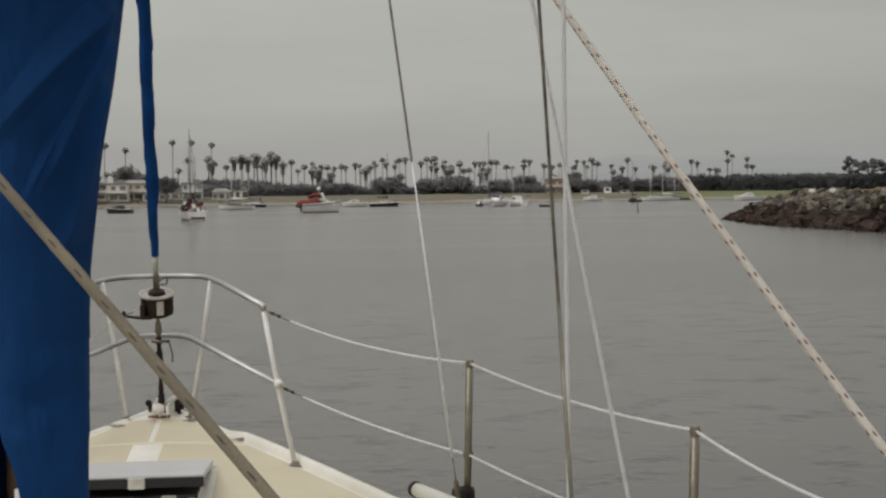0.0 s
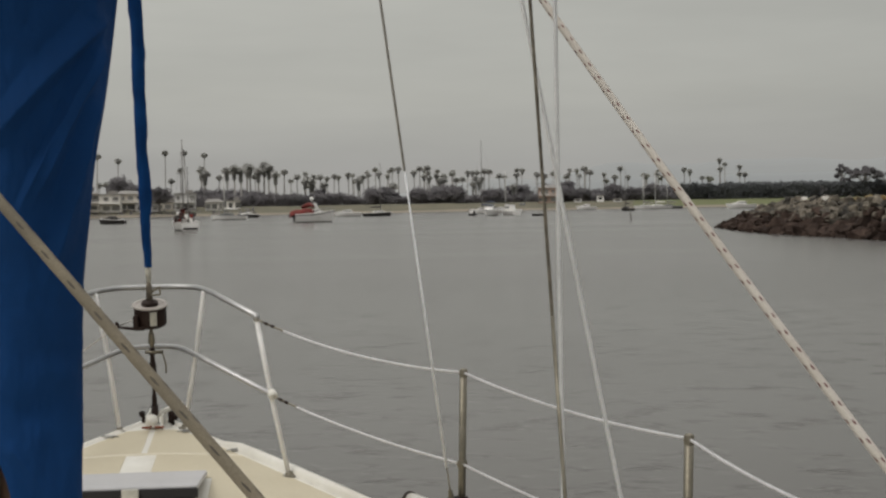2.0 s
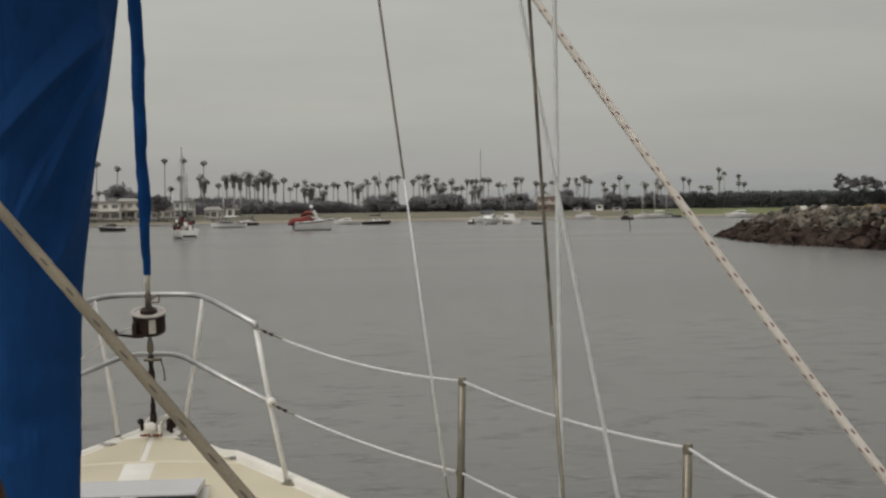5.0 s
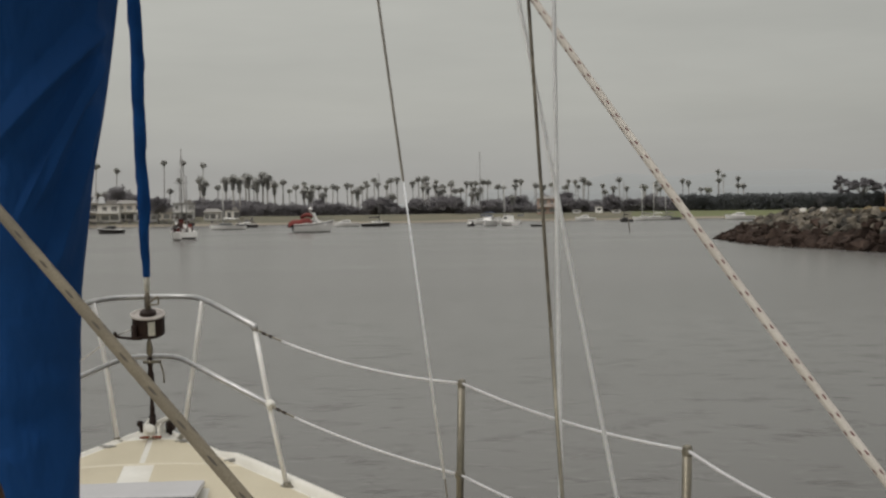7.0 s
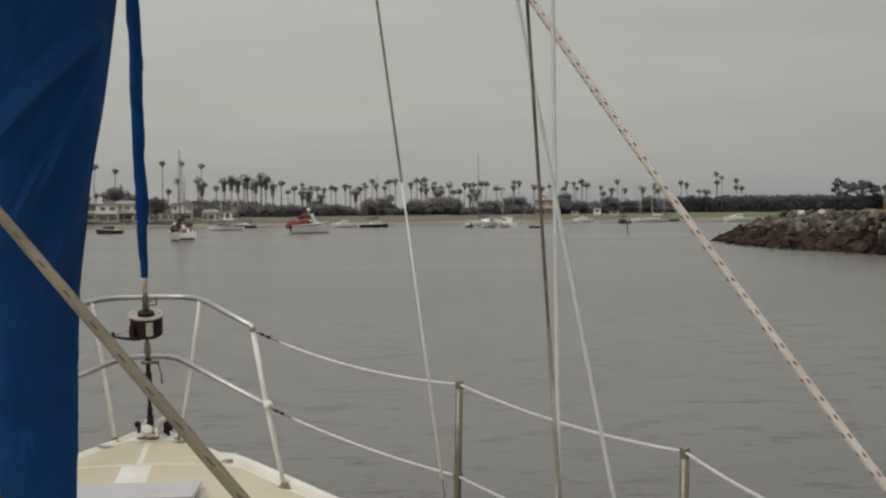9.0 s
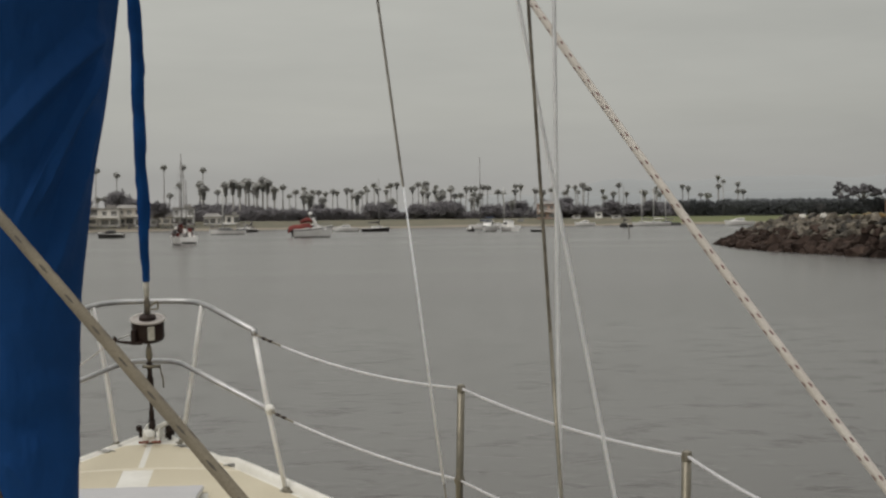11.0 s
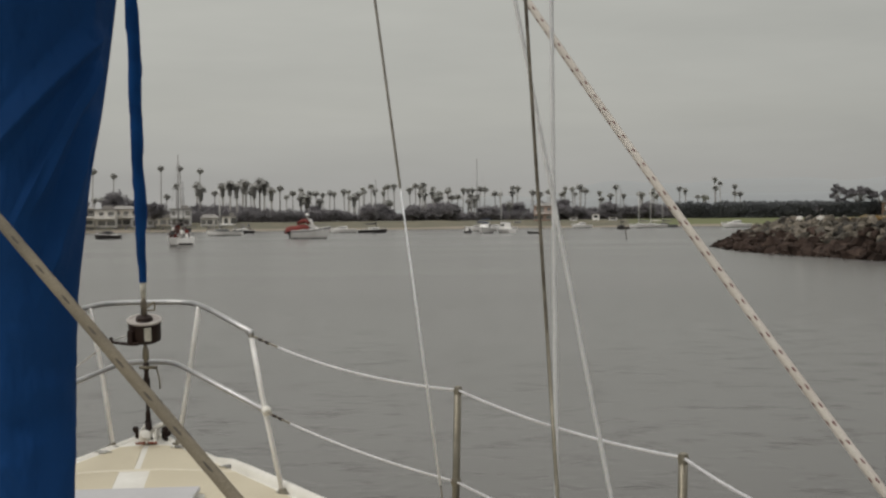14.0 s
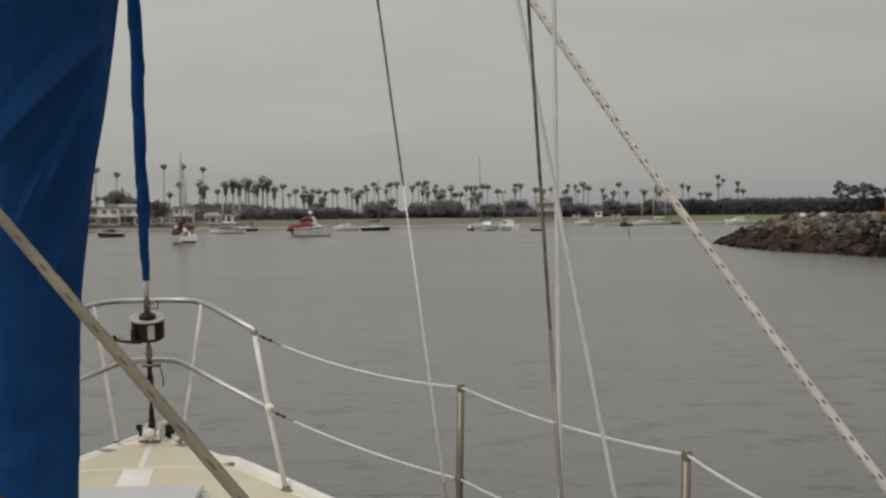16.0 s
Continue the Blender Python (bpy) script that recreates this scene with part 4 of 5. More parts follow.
# ---- palms ----
def palm_kind(seed, skirt, spread):
    r = random.Random(seed)
    ob = thing("palm_tree", "tall fan palm with a small round crown", "palm tree", "shore palms")
    lean = r.uniform(-0.5, 0.5)
    path = [(lean * (k / 8) ** 2, 0, k / 8 * 10) for k in range(9)]
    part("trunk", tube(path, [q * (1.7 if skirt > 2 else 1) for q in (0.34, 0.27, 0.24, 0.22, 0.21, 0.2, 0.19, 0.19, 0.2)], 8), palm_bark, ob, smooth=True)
    bm = bmesh.new()
    top = Vector((lean, 0, 10))
    for k in range(84):
        a = r.uniform(0, 2 * math.pi)
        rise = math.asin(r.uniform(-0.35, 0.97))
        d = Vector((math.cos(a) * math.cos(rise), math.sin(a) * math.cos(rise), math.sin(rise)))
        ln = spread * r.uniform(0.7, 1.12) * (1.0 - 0.22 * max(math.sin(rise), 0))
        side = d.cross(Vector((0, 0, 1))).normalized()
        turn_ = Matrix.Rotation(r.uniform(-0.9, 0.9), 3, d)
        side = turn_ @ side
        stem = top + d * ln * 0.42
        hub = bm.verts.new(stem)
        fan = []
        for q in range(9):
            t = (q - 4) / 4 * 1.25
            far = 1 if q % 2 == 0 else 0.66
            tip = stem + (d * math.cos(t) + side * math.sin(t)) * ln * 0.6 * far - Vector((0, 0, (0.10 + 0.16 * abs(t)) * ln * far))
            fan.append(bm.verts.new(tip))
        for u, v in zip(fan, fan[1:]):
            bm.faces.new((hub, u, v))
        s0, s1 = bm.verts.new(top + side * 0.03), bm.verts.new(top - side * 0.03)
        bm.faces.new((s0, hub, s1))
    if skirt:
        girth = 0.25 if skirt < 2 else 0.7
        for k in range(40 if skirt < 2 else 150):
            a = r.uniform(0, 2 * math.pi)
            z = r.uniform(-skirt, -0.2)
            p = top + Vector((girth * (1 + 0.5 * z / skirt) * math.cos(a), girth * (1 + 0.5 * z / skirt) * math.sin(a), z))
            w = Vector((-math.sin(a), math.cos(a), 0)) * 0.3
            q = p + Vector((math.cos(a) * 0.35, math.sin(a) * 0.35, -0.9))
            bm.faces.new((bm.verts.new(p + w * 0.4), bm.verts.new(p - w * 0.4), bm.verts.new(q - w), bm.verts.new(q + w)))
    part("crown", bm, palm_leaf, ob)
    return ob


KINDS = [palm_kind(1, 0.5, 1.6), palm_kind(2, 1.3, 1.5), palm_kind(3, 0.0, 1.45), palm_kind(4, 3.6, 2.25), palm_kind(5, 0.8, 1.35), palm_kind(6, 0.3, 1.7)]
palm_used = set()


def palm(deg, tall, kind=None, inland=70.0, wide=1.0):
    """A palm so tall in metres, at a bearing, behind the waterline."""
    k = kind if kind is not None else palm_rng.choice((0, 1, 2, 4, 5))
    src = KINDS[k]
    dist = shore(deg) + inland
    z = bank(deg, inland) - 0.1
    m = Matrix.Translation(out(deg, dist, z)) @ pose(0, 0, 0, 0, 0, palm_rng.uniform(0, 360)) @ Matrix.Diagonal((wide, wide, tall / 10.6, 1))
    if k not in palm_used:
        src.matrix_basis = m
        palm_used.add(k)
        ob = src
    else:
        ob = copy_thing(src, m @ Matrix.Diagonal((*src.scale, 1)).inverted())
    # keep the crown round where the trunk is stretched
    for c in ob.children:
        if c.name.startswith("crown"):
            s = 10.6 / tall * wide
            c.matrix_basis = Matrix.Translation((0, 0, 10 - 10 * s)) @ Matrix.Diagonal((1, 1, s, 1))
    return ob


palm_rng = random.Random(9)
# bearing in degrees, height in metres
TALL = ((-9.0, 25.5), (-8.2, 22), (-7.40, 18.9), (-6.60, 17.6), (-4.80, 21.2), (-4.02, 20.9), (-3.32, 20.3), (-4.22, 14.4), (-2.73, 11.2), (-1.33, 11.5), (-7.3, 8.6), (-7.02, 8.9), (-6.78, 9.2), (-4.6, 10.2), (-0.24, 13.2))
THICK = ((-2.40, 14.0), (-2.12, 14.4), (-1.88, 13.4), (-1.66, 15.6), (-1.52, 15.0), (-1.0, 15.4), (-0.84, 14.4), (-1.22, 13.2), (-0.55, 12.6), (-3.42, 14.6), (-3.3, 12.4))
LEFT = ((-0.2, 13.4), (0.05, 10), (0.3, 11.8), (0.63, 11.2), (0.96, 11.6), (1.2, 11.2), (1.5, 11.0), (1.72, 11.6), (1.94, 11.6), (2.3, 12.4), (2.5, 12.2), (2.75, 11), (2.9, 11.2), (3.1, 12), (3.54, 12.2))
MIDDLE = ((4.05, 14.2), (4.3, 14.1), (4.9, 12.6), (5.15, 14.3), (5.42, 14.2), (5.27, 11.2), (5.55, 10.2), (5.78, 11.2), (6.05, 11.2), (6.37, 12), (6.57, 9.4), (6.8, 10), (7.0, 12.8), (7.18, 12.6), (7.34, 12.8), (7.3, 10.2), (7.64, 13), (7.86, 13), (7.55, 10), (8.3, 11.2), (8.5, 10.8))
RIGHT = ((8.98, 13.7), (9.12, 13.9), (8.94, 11.6), (9.8, 11.5), (10.05, 10.8), (11.42, 10.6), (11.62, 13.4), (11.82, 12), (12.5, 8.5), (12.82, 9.8), (13.02, 13.2), (13.28, 10), (13.95, 11), (14.4, 11.2), (14.62, 10), (15.5, 13), (15.72, 12.2), (16.18, 9.2), (16.38, 9.4), (16.52, 9.2), (16.82, 17.0), (16.86, 13), (17.04, 14.8), (17.58, 13.6), (17.6, 10.4), (17.78, 10.2))
for group_, kind_ in ((TALL, 0), (THICK, 3), (LEFT, None), (MIDDLE, None), (RIGHT, None)):
    for deg, tall in group_:
        palm(deg + palm_rng.uniform(-0.02, 0.02), tall * 1.06, kind_, palm_rng.uniform(60, 95))


# a thinner second row, well behind the first
for _ in range(30):
    deg = palm_rng.uniform(0.2, 14.5)
    palm(deg, palm_rng.uniform(12.0, 16.5), None, palm_rng.uniform(140, 210))
# short bushy palms among the row
for _ in range(12):
    palm(palm_rng.uniform(0.3, 9.0), palm_rng.uniform(6.2, 10.4), 3, palm_rng.uniform(58, 92), palm_rng.uniform(0.7, 0.95))

# ---- broad trees ----
def leaf(bm, r, p, size):
    """A spray of leaves, turned at random."""
    d1 = Vector((r.uniform(-1, 1), r.uniform(-1, 1), r.uniform(-1, 1))).normalized() * size
    d2 = d1.orthogonal().normalized() * size * 0.75
    d2 = Matrix.Rotation(r.uniform(0, 3.14), 3, d1) @ d2
    bm.faces.new([bm.verts.new(q) for q in (p + d1, p + d2, p - d1, p - d2)])


def open_tree(seed, name, label, clumps, trunk, size):
    """A tree whose limbs carry separate clumps of leaves, with sky between them: clumps are (x, y, z, radius)."""
    r = random.Random(seed)
    ob = thing(name, label, "tree", "shore trees")
    bm = tube([(0, 0, 0), (0.15, 0, trunk * 0.5), (0, 0.1, trunk)], [0.42, 0.34, 0.28], 8)
    for x, y, z, rad in clumps:
        tube([(0, 0.1, trunk * 0.92), (x * 0.45, y * 0.45, trunk + (z - trunk) * 0.6), (x, y, z)], [0.2, 0.13, 0.05], 6, bm=bm)
    part("trunk", bm, palm_bark, ob, smooth=True)
    bm = bmesh.new()
    for x, y, z, rad in clumps:
        for k in range(230):
            v = Vector((r.gauss(0, 1), r.gauss(0, 1), r.gauss(0, 1))).normalized() * rad * r.uniform(0.1, 1.1) ** 0.45
            leaf(bm, r, Vector((x + v.x, y + v.y, z + v.z * 0.62)), size)
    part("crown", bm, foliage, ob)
    return ob


def tree_kind(seed, rx, rz, trunk, label="dark rounded evergreen tree behind the beach"):
    r = random.Random(seed)
    ob = thing("broad_tree", label, "tree", "shore trees")
    bm = tube([(0, 0, 0), (0.1, 0, trunk), (0.0, 0.1, trunk + rz * 0.6)], [0.4, 0.3, 0.12], 8)
    for k in range(5):
        a = k * 1.257
        tube([(0.05, 0, trunk * 0.8), (rx * 0.6 * math.cos(a), rx * 0.6 * math.sin(a), trunk + rz * 0.7)], [0.16, 0.05], 6, bm=bm)
    part("trunk", bm, palm_bark, ob, smooth=True)
    bm = bmesh.new()
    lump = lambda v: 0.86 + 0.55 * noise.noise(v.normalized() * 1.9 + Vector((seed, 0, 0)))
    for k in range(110):
        v = Vector((r.gauss(0, 1), r.gauss(0, 1), r.gauss(0, 1))).normalized() * r.uniform(0.3, 0.9) ** 0.5
        v = v * lump(v)
        p = Vector((v.x * rx, v.y * rx, trunk + rz * 0.85 + v.z * rz))
        s = r.uniform(0.3, 0.62) * (rx / 3.4)
        made = bmesh.ops.create_icosphere(bm, subdivisions=1, radius=s, matrix=Matrix.Translation(p) @ pose(0, 0, 0, r.uniform(0, 90), r.uniform(0, 90), 0))["verts"]
        for vv in made:
            vv.co += Vector((r.uniform(-1, 1), r.uniform(-1, 1), r.uniform(-0.8, 0.8))) * s * 0.4
    for k in range(2600):
        v = Vector((r.gauss(0, 1), r.gauss(0, 1), r.gauss(0, 1))).normalized() * r.uniform(0.72, 1.14)
        v = v * lump(v)
        leaf(bm, r, Vector((v.x * rx, v.y * rx, trunk + rz * 0.85 + v.z * rz)), 0.26)
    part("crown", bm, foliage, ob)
    return ob


shape = random.Random(31)
umbrella = []
for k in range(22):
    a, q = shape.uniform(0, 6.28), 5.4 * math.sqrt(shape.random())
    umbrella.append((q * math.cos(a), q * math.sin(a), 9.6 - 0.055 * q * q + shape.uniform(-0.9, 0.3), shape.uniform(0.9, 1.6)))
feathery = []
for k in range(15):
    a, h = shape.uniform(0, 6.28), shape.uniform(0, 1)
    feathery.append((2.4 * (1 - 0.5 * h) * math.cos(a), 2.4 * (1 - 0.5 * h) * math.sin(a), 5.2 + 5.6 * h, shape.uniform(0.6, 1.1)))
TREES = [tree_kind(11, 3.6, 2.6, 1.2), tree_kind(12, 5.0, 2.9, 1.0), tree_kind(13, 3.0, 3.2, 2.0),
         open_tree(14, "umbrella_tree", "tall umbrella-topped tree with gaps between its limbs", umbrella, 4.6, 0.3),
         open_tree(15, "feathery_tree", "tall feathery tree rising out of the woods", feathery, 3.6, 0.27),
         tree_kind(17, 3.5, 2.6, 3.7, "broad evergreen on a bare trunk before the beach houses")]
tree_used = set()


def tree(deg, size, kind, inland=62.0, flat=1.0):
    src = TREES[kind]
    m = Matrix.Translation(out(deg, shore(deg) + inland, bank(deg, inland) - 0.1)) @ pose(0, 0, 0, 0, 0, deg * 77 % 360) @ Matrix.Diagonal((size, size, size * flat, 1))
    if kind not in tree_used:
        src.matrix_basis = m
        tree_used.add(kind)
        return src
    return copy_thing(src, m @ Matrix.Diagonal((*src.scale, 1)).inverted())


tr = random.Random(21)
for deg, size, kind, flat in ((-6.6, 1.2, 2, 1.1), (-6.1, 1.2, 0, 1.2), (-5.3, 0.9, 0, 1), (-3.4, 0.95, 0, 1.1), (-2.9, 0.9, 1, 1), (-2.35, 0.95, 1, 0.95), (-1.75, 0.9, 0, 1.05), (-1.35, 0.8, 1, 1),
                              (1.2, 0.75, 2, 1.0), (0.95, 0.7, 0, 0.95), (3.3, 1.0, 0, 1), (3.7, 0.85, 2, 0.95), (4.0, 0.85, 0, 0.95), (5.0, 0.95, 0, 1.0), (5.3, 0.9, 1, 0.9), (6.0, 1.0, 1, 1.0), (6.5, 1.1, 0, 0.95),
                              (8.0, 0.9, 1, 0.9), (8.75, 0.85, 2, 0.95), (8.3, 0.85, 0, 1.0), (9.0, 1.15, 1, 0.9), (10.1, 0.9, 0, 1.2), (10.6, 1.0, 1, 0.9), (11.0, 0.9, 0, 1), (10.95, 1.0, 2, 0.95), (11.55, 0.9, 0, 0.9),
                              (12.1, 0.85, 1, 0.8), (12.75, 1.0, 0, 1.05), (13.5, 0.85, 1, 0.9), (13.9, 0.8, 1, 0.9), (14.2, 0.95, 0, 1.1), (14.75, 0.9, 1, 0.95), (15.3, 0.95, 0, 1.0),
                              (19.6, 0.8, 1, 1.0), (20.4, 0.8, 1, 1.1), (21.45, 1.12, 4, 1.0), (22.2, 1.08, 3, 1.02), (23.1, 1.0, 3, 0.95), (23.5, 0.9, 1, 1.1), (23.9, 1.1, 0, 1.2)):
    tree(deg, size * 1.12, kind, tr.uniform(55, 75), flat)
for deg, size in ((-5.05, 1.08), (-8.0, 1.15), (-9.3, 1.0)):
    tree(deg, size, 5, 12.0)


def thicket(name, label, d0, d1, count, low, high, inland, seed, leaves=None):
    """Far scrub nobody could count: a rough core and loose sprays of leaves, in one mesh."""
    r, g = random.Random(seed), np.random.default_rng(seed)
    base = bmesh.new()
    bmesh.ops.create_icosphere(base, subdivisions=1, radius=1)
    bv, bf = np.array([v.co[:] for v in base.verts]), np.array([[v.index for v in f.verts] for f in base.faces])
    base.free()
    core, spray = [], []
    for k in range(count):
        d = r.uniform(d0, d1)
        top_h = low + (high - low) * (0.5 + 0.5 * noise.noise(Vector((d * 2.3, seed, 0)))) + 0.8 * noise.noise(Vector((d * 9, 3, seed)))
        inl = inland + r.uniform(-8, 12)
        s = r.uniform(0.2, 0.62)
        z = bank(d, inl) + r.uniform(0.0, 1.0) ** 0.7 * max(top_h - s, 0.4)
        (core if k % 5 < 2 else spray).append((*out(d, shore(d) + inl, z - (0.35 if k % 5 < 2 else 0)), s))
    core, spray = np.array(core), np.array(spray)
    solid = core[:, None, :3] + bv[None] * core[:, None, 3:] * g.uniform(0.5, 1.5, (len(core), len(bv), 3))
    tris = bf[None] + (np.arange(len(core)) * len(bv))[:, None, None]
    n = 10
    mid = (spray[:, None, :3] + g.normal(0, 0.62, (len(spray), n, 3)) * spray[:, None, 3:]).reshape(-1, 3)
    one = g.normal(0, 1, mid.shape)
    one /= np.linalg.norm(one, axis=1, keepdims=True)
    two = np.cross(one, g.normal(0, 1, mid.shape))
    two /= np.linalg.norm(two, axis=1, keepdims=True)
    wide = g.uniform(0.16, 0.34, (len(mid), 1))
    quads = np.stack([mid + one * wide, mid + two * wide * 0.7, mid - one * wide, mid - two * wide * 0.7], 1)
    k0 = solid.shape[0] * solid.shape[1]
    verts = np.concatenate([solid.reshape(-1, 3), quads.reshape(-1, 3)])
    faces = tris.reshape(-1, 3).tolist() + (k0 + np.arange(len(quads) * 4).reshape(-1, 4)).tolist()
    me = bpy.data.meshes.new(name)
    me.from_pydata(verts.tolist(), [], faces)
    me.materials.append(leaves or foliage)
    tagged(new(name, me), label, "thicket", kind="stuff")


thicket("hedge", "dark low hedge and scrub along the beach", -4.6, 2.4, 7800, 3.5, 5.6, 58, 3)
thicket("scrub", "patchy dark scrub behind the beach", 2.4, 15.5, 10000, 1.8, 4.6, 66, 4)
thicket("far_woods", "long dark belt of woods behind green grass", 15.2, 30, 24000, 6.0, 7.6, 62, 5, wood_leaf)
thicket("beach_shrubs", "low shrubs and fences before the houses", -11, -1.2, 260, 0.4, 1.5, 14, 7)
thicket("garden_scrub", "dark garden shrubs between the houses", -11, -3.4, 900, 1.0, 3.0, 60, 6)


house_glass = material("curtained window glass", (0.13, 0.125, 0.12), 0.2, second=(0.24, 0.23, 0.21), scale=0.5, amount=0.6, fine=2, bump=0.0, per_object=0.5)
cream_wall = material("cream stucco", (0.70, 0.65, 0.57), 0.9, second=(0.60, 0.55, 0.48), scale=0.15, amount=0.35, fine=2, bump=0.2)
grey_wall = material("pale grey boarding", (0.62, 0.61, 0.60), 0.9, second=(0.52, 0.51, 0.50), scale=0.15, amount=0.3, fine=2, bump=0.2)
pink_wall = material("pinkish stucco", (0.46, 0.33, 0.27), 0.9, second=(0.38, 0.27, 0.22), scale=0.15, amount=0.3, fine=2, bump=0.2)


# ---- houses along the far shore ----
def house(deg, inland, w, d, storeys, flat_roof=True, wall=None, turn=0.0, label="white two-storey beach house with balconies", bays=5):
    """A beach house: storeys with a row of windows, balconies and a roofline."""
    hgt = 3.0 * storeys
    glass = house_glass
    ob = thing("beach_house", label, "house", "shore houses", at=out(deg, shore(deg) + inland, bank(deg, inland) - 0.2), turn=-deg + turn)
    wall = wall or stucco
    bm = bmesh.new()
    box((w, d, hgt), (0, 0, hgt / 2), bm=bm)
    part("wall", bm, wall, ob)
    if flat_roof:
        bm = box((w + 0.7, d + 0.7, 0.35), (0, 0, hgt + 0.17), 0.05)
        box((w * 0.35, d * 0.4, 1.1), (w * 0.2, 0, hgt + 0.85), 0.05, bm=bm)
        part("roof", bm, roof_grey, ob)
    else:
        bm = bmesh.new()
        a = w / 2 + 0.5
        b = d / 2 + 0.5
        v = [bm.verts.new(p) for p in ((-a, -b, hgt), (a, -b, hgt), (a, b, hgt), (-a, b, hgt), (-a * 0.55, 0, hgt + 1.15), (a * 0.55, 0, hgt + 1.15))]
        for f in ((0, 1, 5, 4), (1, 2, 5), (2, 3, 4, 5), (3, 0, 4), (3, 2, 1, 0)):
            bm.faces.new([v[i] for i in f])
        part("roof", bm, roof_grey, ob)
    win, fr = None, None
    for s in range(storeys):
        for k in range(bays):
            x = -w / 2 + w * (k + 0.5) / bays
            pick = (k * 7 + s * 5 + int(abs(deg) * 13)) % 6
            if pick == 4 and s:
                continue
            ww = w / bays * (0.3, 0.5, 0.62, 0.45, 0, 0.78)[pick] if s else w / bays * (0.86, 0.6, 0.8, 0.9, 0.5, 0.74)[pick]
            if win is None:
                win = part("window", box((1, 0.12, 1.55), (0, 0, 0), 0.0), glass, ob)
                fr = part("sill", box((1.12, 0.2, 0.12), (0, -0.03, -0.84), 0.0), paint_white, win)
                o = win
            else:
                o = win.copy()
                scene.collection.objects.link(o)
                q = fr.copy()
                scene.collection.objects.link(q)
                q.parent = o
            o.matrix_basis = Matrix.Translation((x + (pick - 2) * 0.12, -d / 2 - 0.02, 3.0 * s + 1.5)) @ Matrix.Diagonal((ww, 1, 0.8 + 0.09 * pick, 1))
        if s:
            bm = box((w * 0.92, 1.4, 0.18), (0, -d / 2 - 0.7, 3.0 * s), 0.02)
            for k in range(13):
                box((0.07, 0.07, 1.0), (-w * 0.45 + w * 0.9 * k / 12, -d / 2 - 1.35, 3.0 * s + 0.55), bm=bm)
            box((w * 0.92, 0.08, 0.09), (0, -d / 2 - 1.35, 3.0 * s + 1.05), bm=bm)
            part("balcony", bm, paint_white, ob)
    return ob


house(-9.6, 24, 15, 10, 2, True)
house(-8.1, 27, 12, 10, 2, False, cream_wall, turn=6, label="cream hip-roofed beach house with a balcony", bays=4)
house(-7.0, 24, 9, 9, 2, True, turn=-5, bays=3)
house(-6.2, 29, 8, 9, 2, False, cream_wall, turn=8, label="cream hip-roofed beach house with a balcony", bays=3)
house(-5.5, 23, 8, 7, 1, True, grey_wall, bays=3, label="low pale grey beach house with a flat roof")
house(-4.75, 28, 8, 8, 1, True, cream_wall, turn=4, bays=3, label="low cream beach house behind a broad tree")
house(-4.05, 26, 7, 8, 2, True, grey_wall, turn=-4, bays=3, label="pale grey two-storey beach house")
house(-2.95, 25, 6, 7, 1, False, bays=3, label="low white boat shed with a grey roof")
house(-2.2, 31, 5, 6, 1, True, bays=2, label="low white flat-roofed hut at the edge of the beach")
house(10.2, 40, 8, 6, 2, False, pink_wall, bays=2, label="pinkish stucco house at the back of the beach")
house(24.6, 60, 34, 16, 2, True, brown_wall, bays=9, label="long brown flat-roofed building behind the breakwater")


# ---- boats ----
def hull_rows(L, B, fb, draft=0.35, transom=0.75, rise=0.35):
    rows = []
    for k in range(15):
        t = k / 14
        y = L / 2 - L * t
        b = B / 2 * (1 - (1 - min(t / 0.55, 1)) ** 2.1) * (1 if t < 0.6 else 1 - (1 - transom) * ((t - 0.6) / 0.4) ** 1.5)
        b = max(b, 0.02)
        z = fb * (1 + rise * (1 - t) ** 2)
        rake = 0.35 * fb * max(0, 1 - t * 4)
        rows.append([Vector((sx * b * f, y - rake * (1 - h) * 1.5, z * h - draft * (1 - h))) for sx, f, h in ((-1, 0.45, 0), (-1, 0.85, 0.4), (-1, 1, 1), (1, 1, 1), (1, 0.85, 0.4), (1, 0.45, 0))])
    return rows


def add_hull(ob, L, B, fb, mat, deck_mat, transom=0.75, rise=0.35):
    rows = hull_rows(L, B, fb, transom=transom, rise=rise)
    bm = bmesh.new()
    grid([r[:3] for r in rows], bm=bm)
    grid([r[3:] for r in rows], bm=bm)
    bm.faces.new([bm.verts.new(p) for p in rows[-1]])
    h = part("hull", bm, mat, ob, smooth=True)
    for a_, b_ in ((0, 1), (5, 4)):
        strip = []
        for r in rows:
            low, up = r[a_], r[b_]
            line = [low.lerp(up, min(max((z - low.z) / (up.z - low.z), 0), 1.3)) for z in (-0.06, 0.05, 0.13)]
            strip.append([Vector((q.x * 1.02 + (0.012 if q.x > 0 else -0.012), q.y, q.z)) for q in line])
        part("waterline_stripe", grid(strip), paint_dark, h, "dark stripe along the waterline")
    bm = grid([[r[2] - Vector((0, 0, 0.06)), (r[2] + r[3]) / 2 - Vector((0, 0, 0.02)), r[3] - Vector((0, 0, 0.06))] for r in rows])
    part("deck", bm, deck_mat, ob)
    bm = bmesh.new()
    for i in (2, 3):
        tube([r[i] for r in rows], 0.05, 6, bm=bm)
    part("gunwale", bm, deck_mat, ob)
    return h


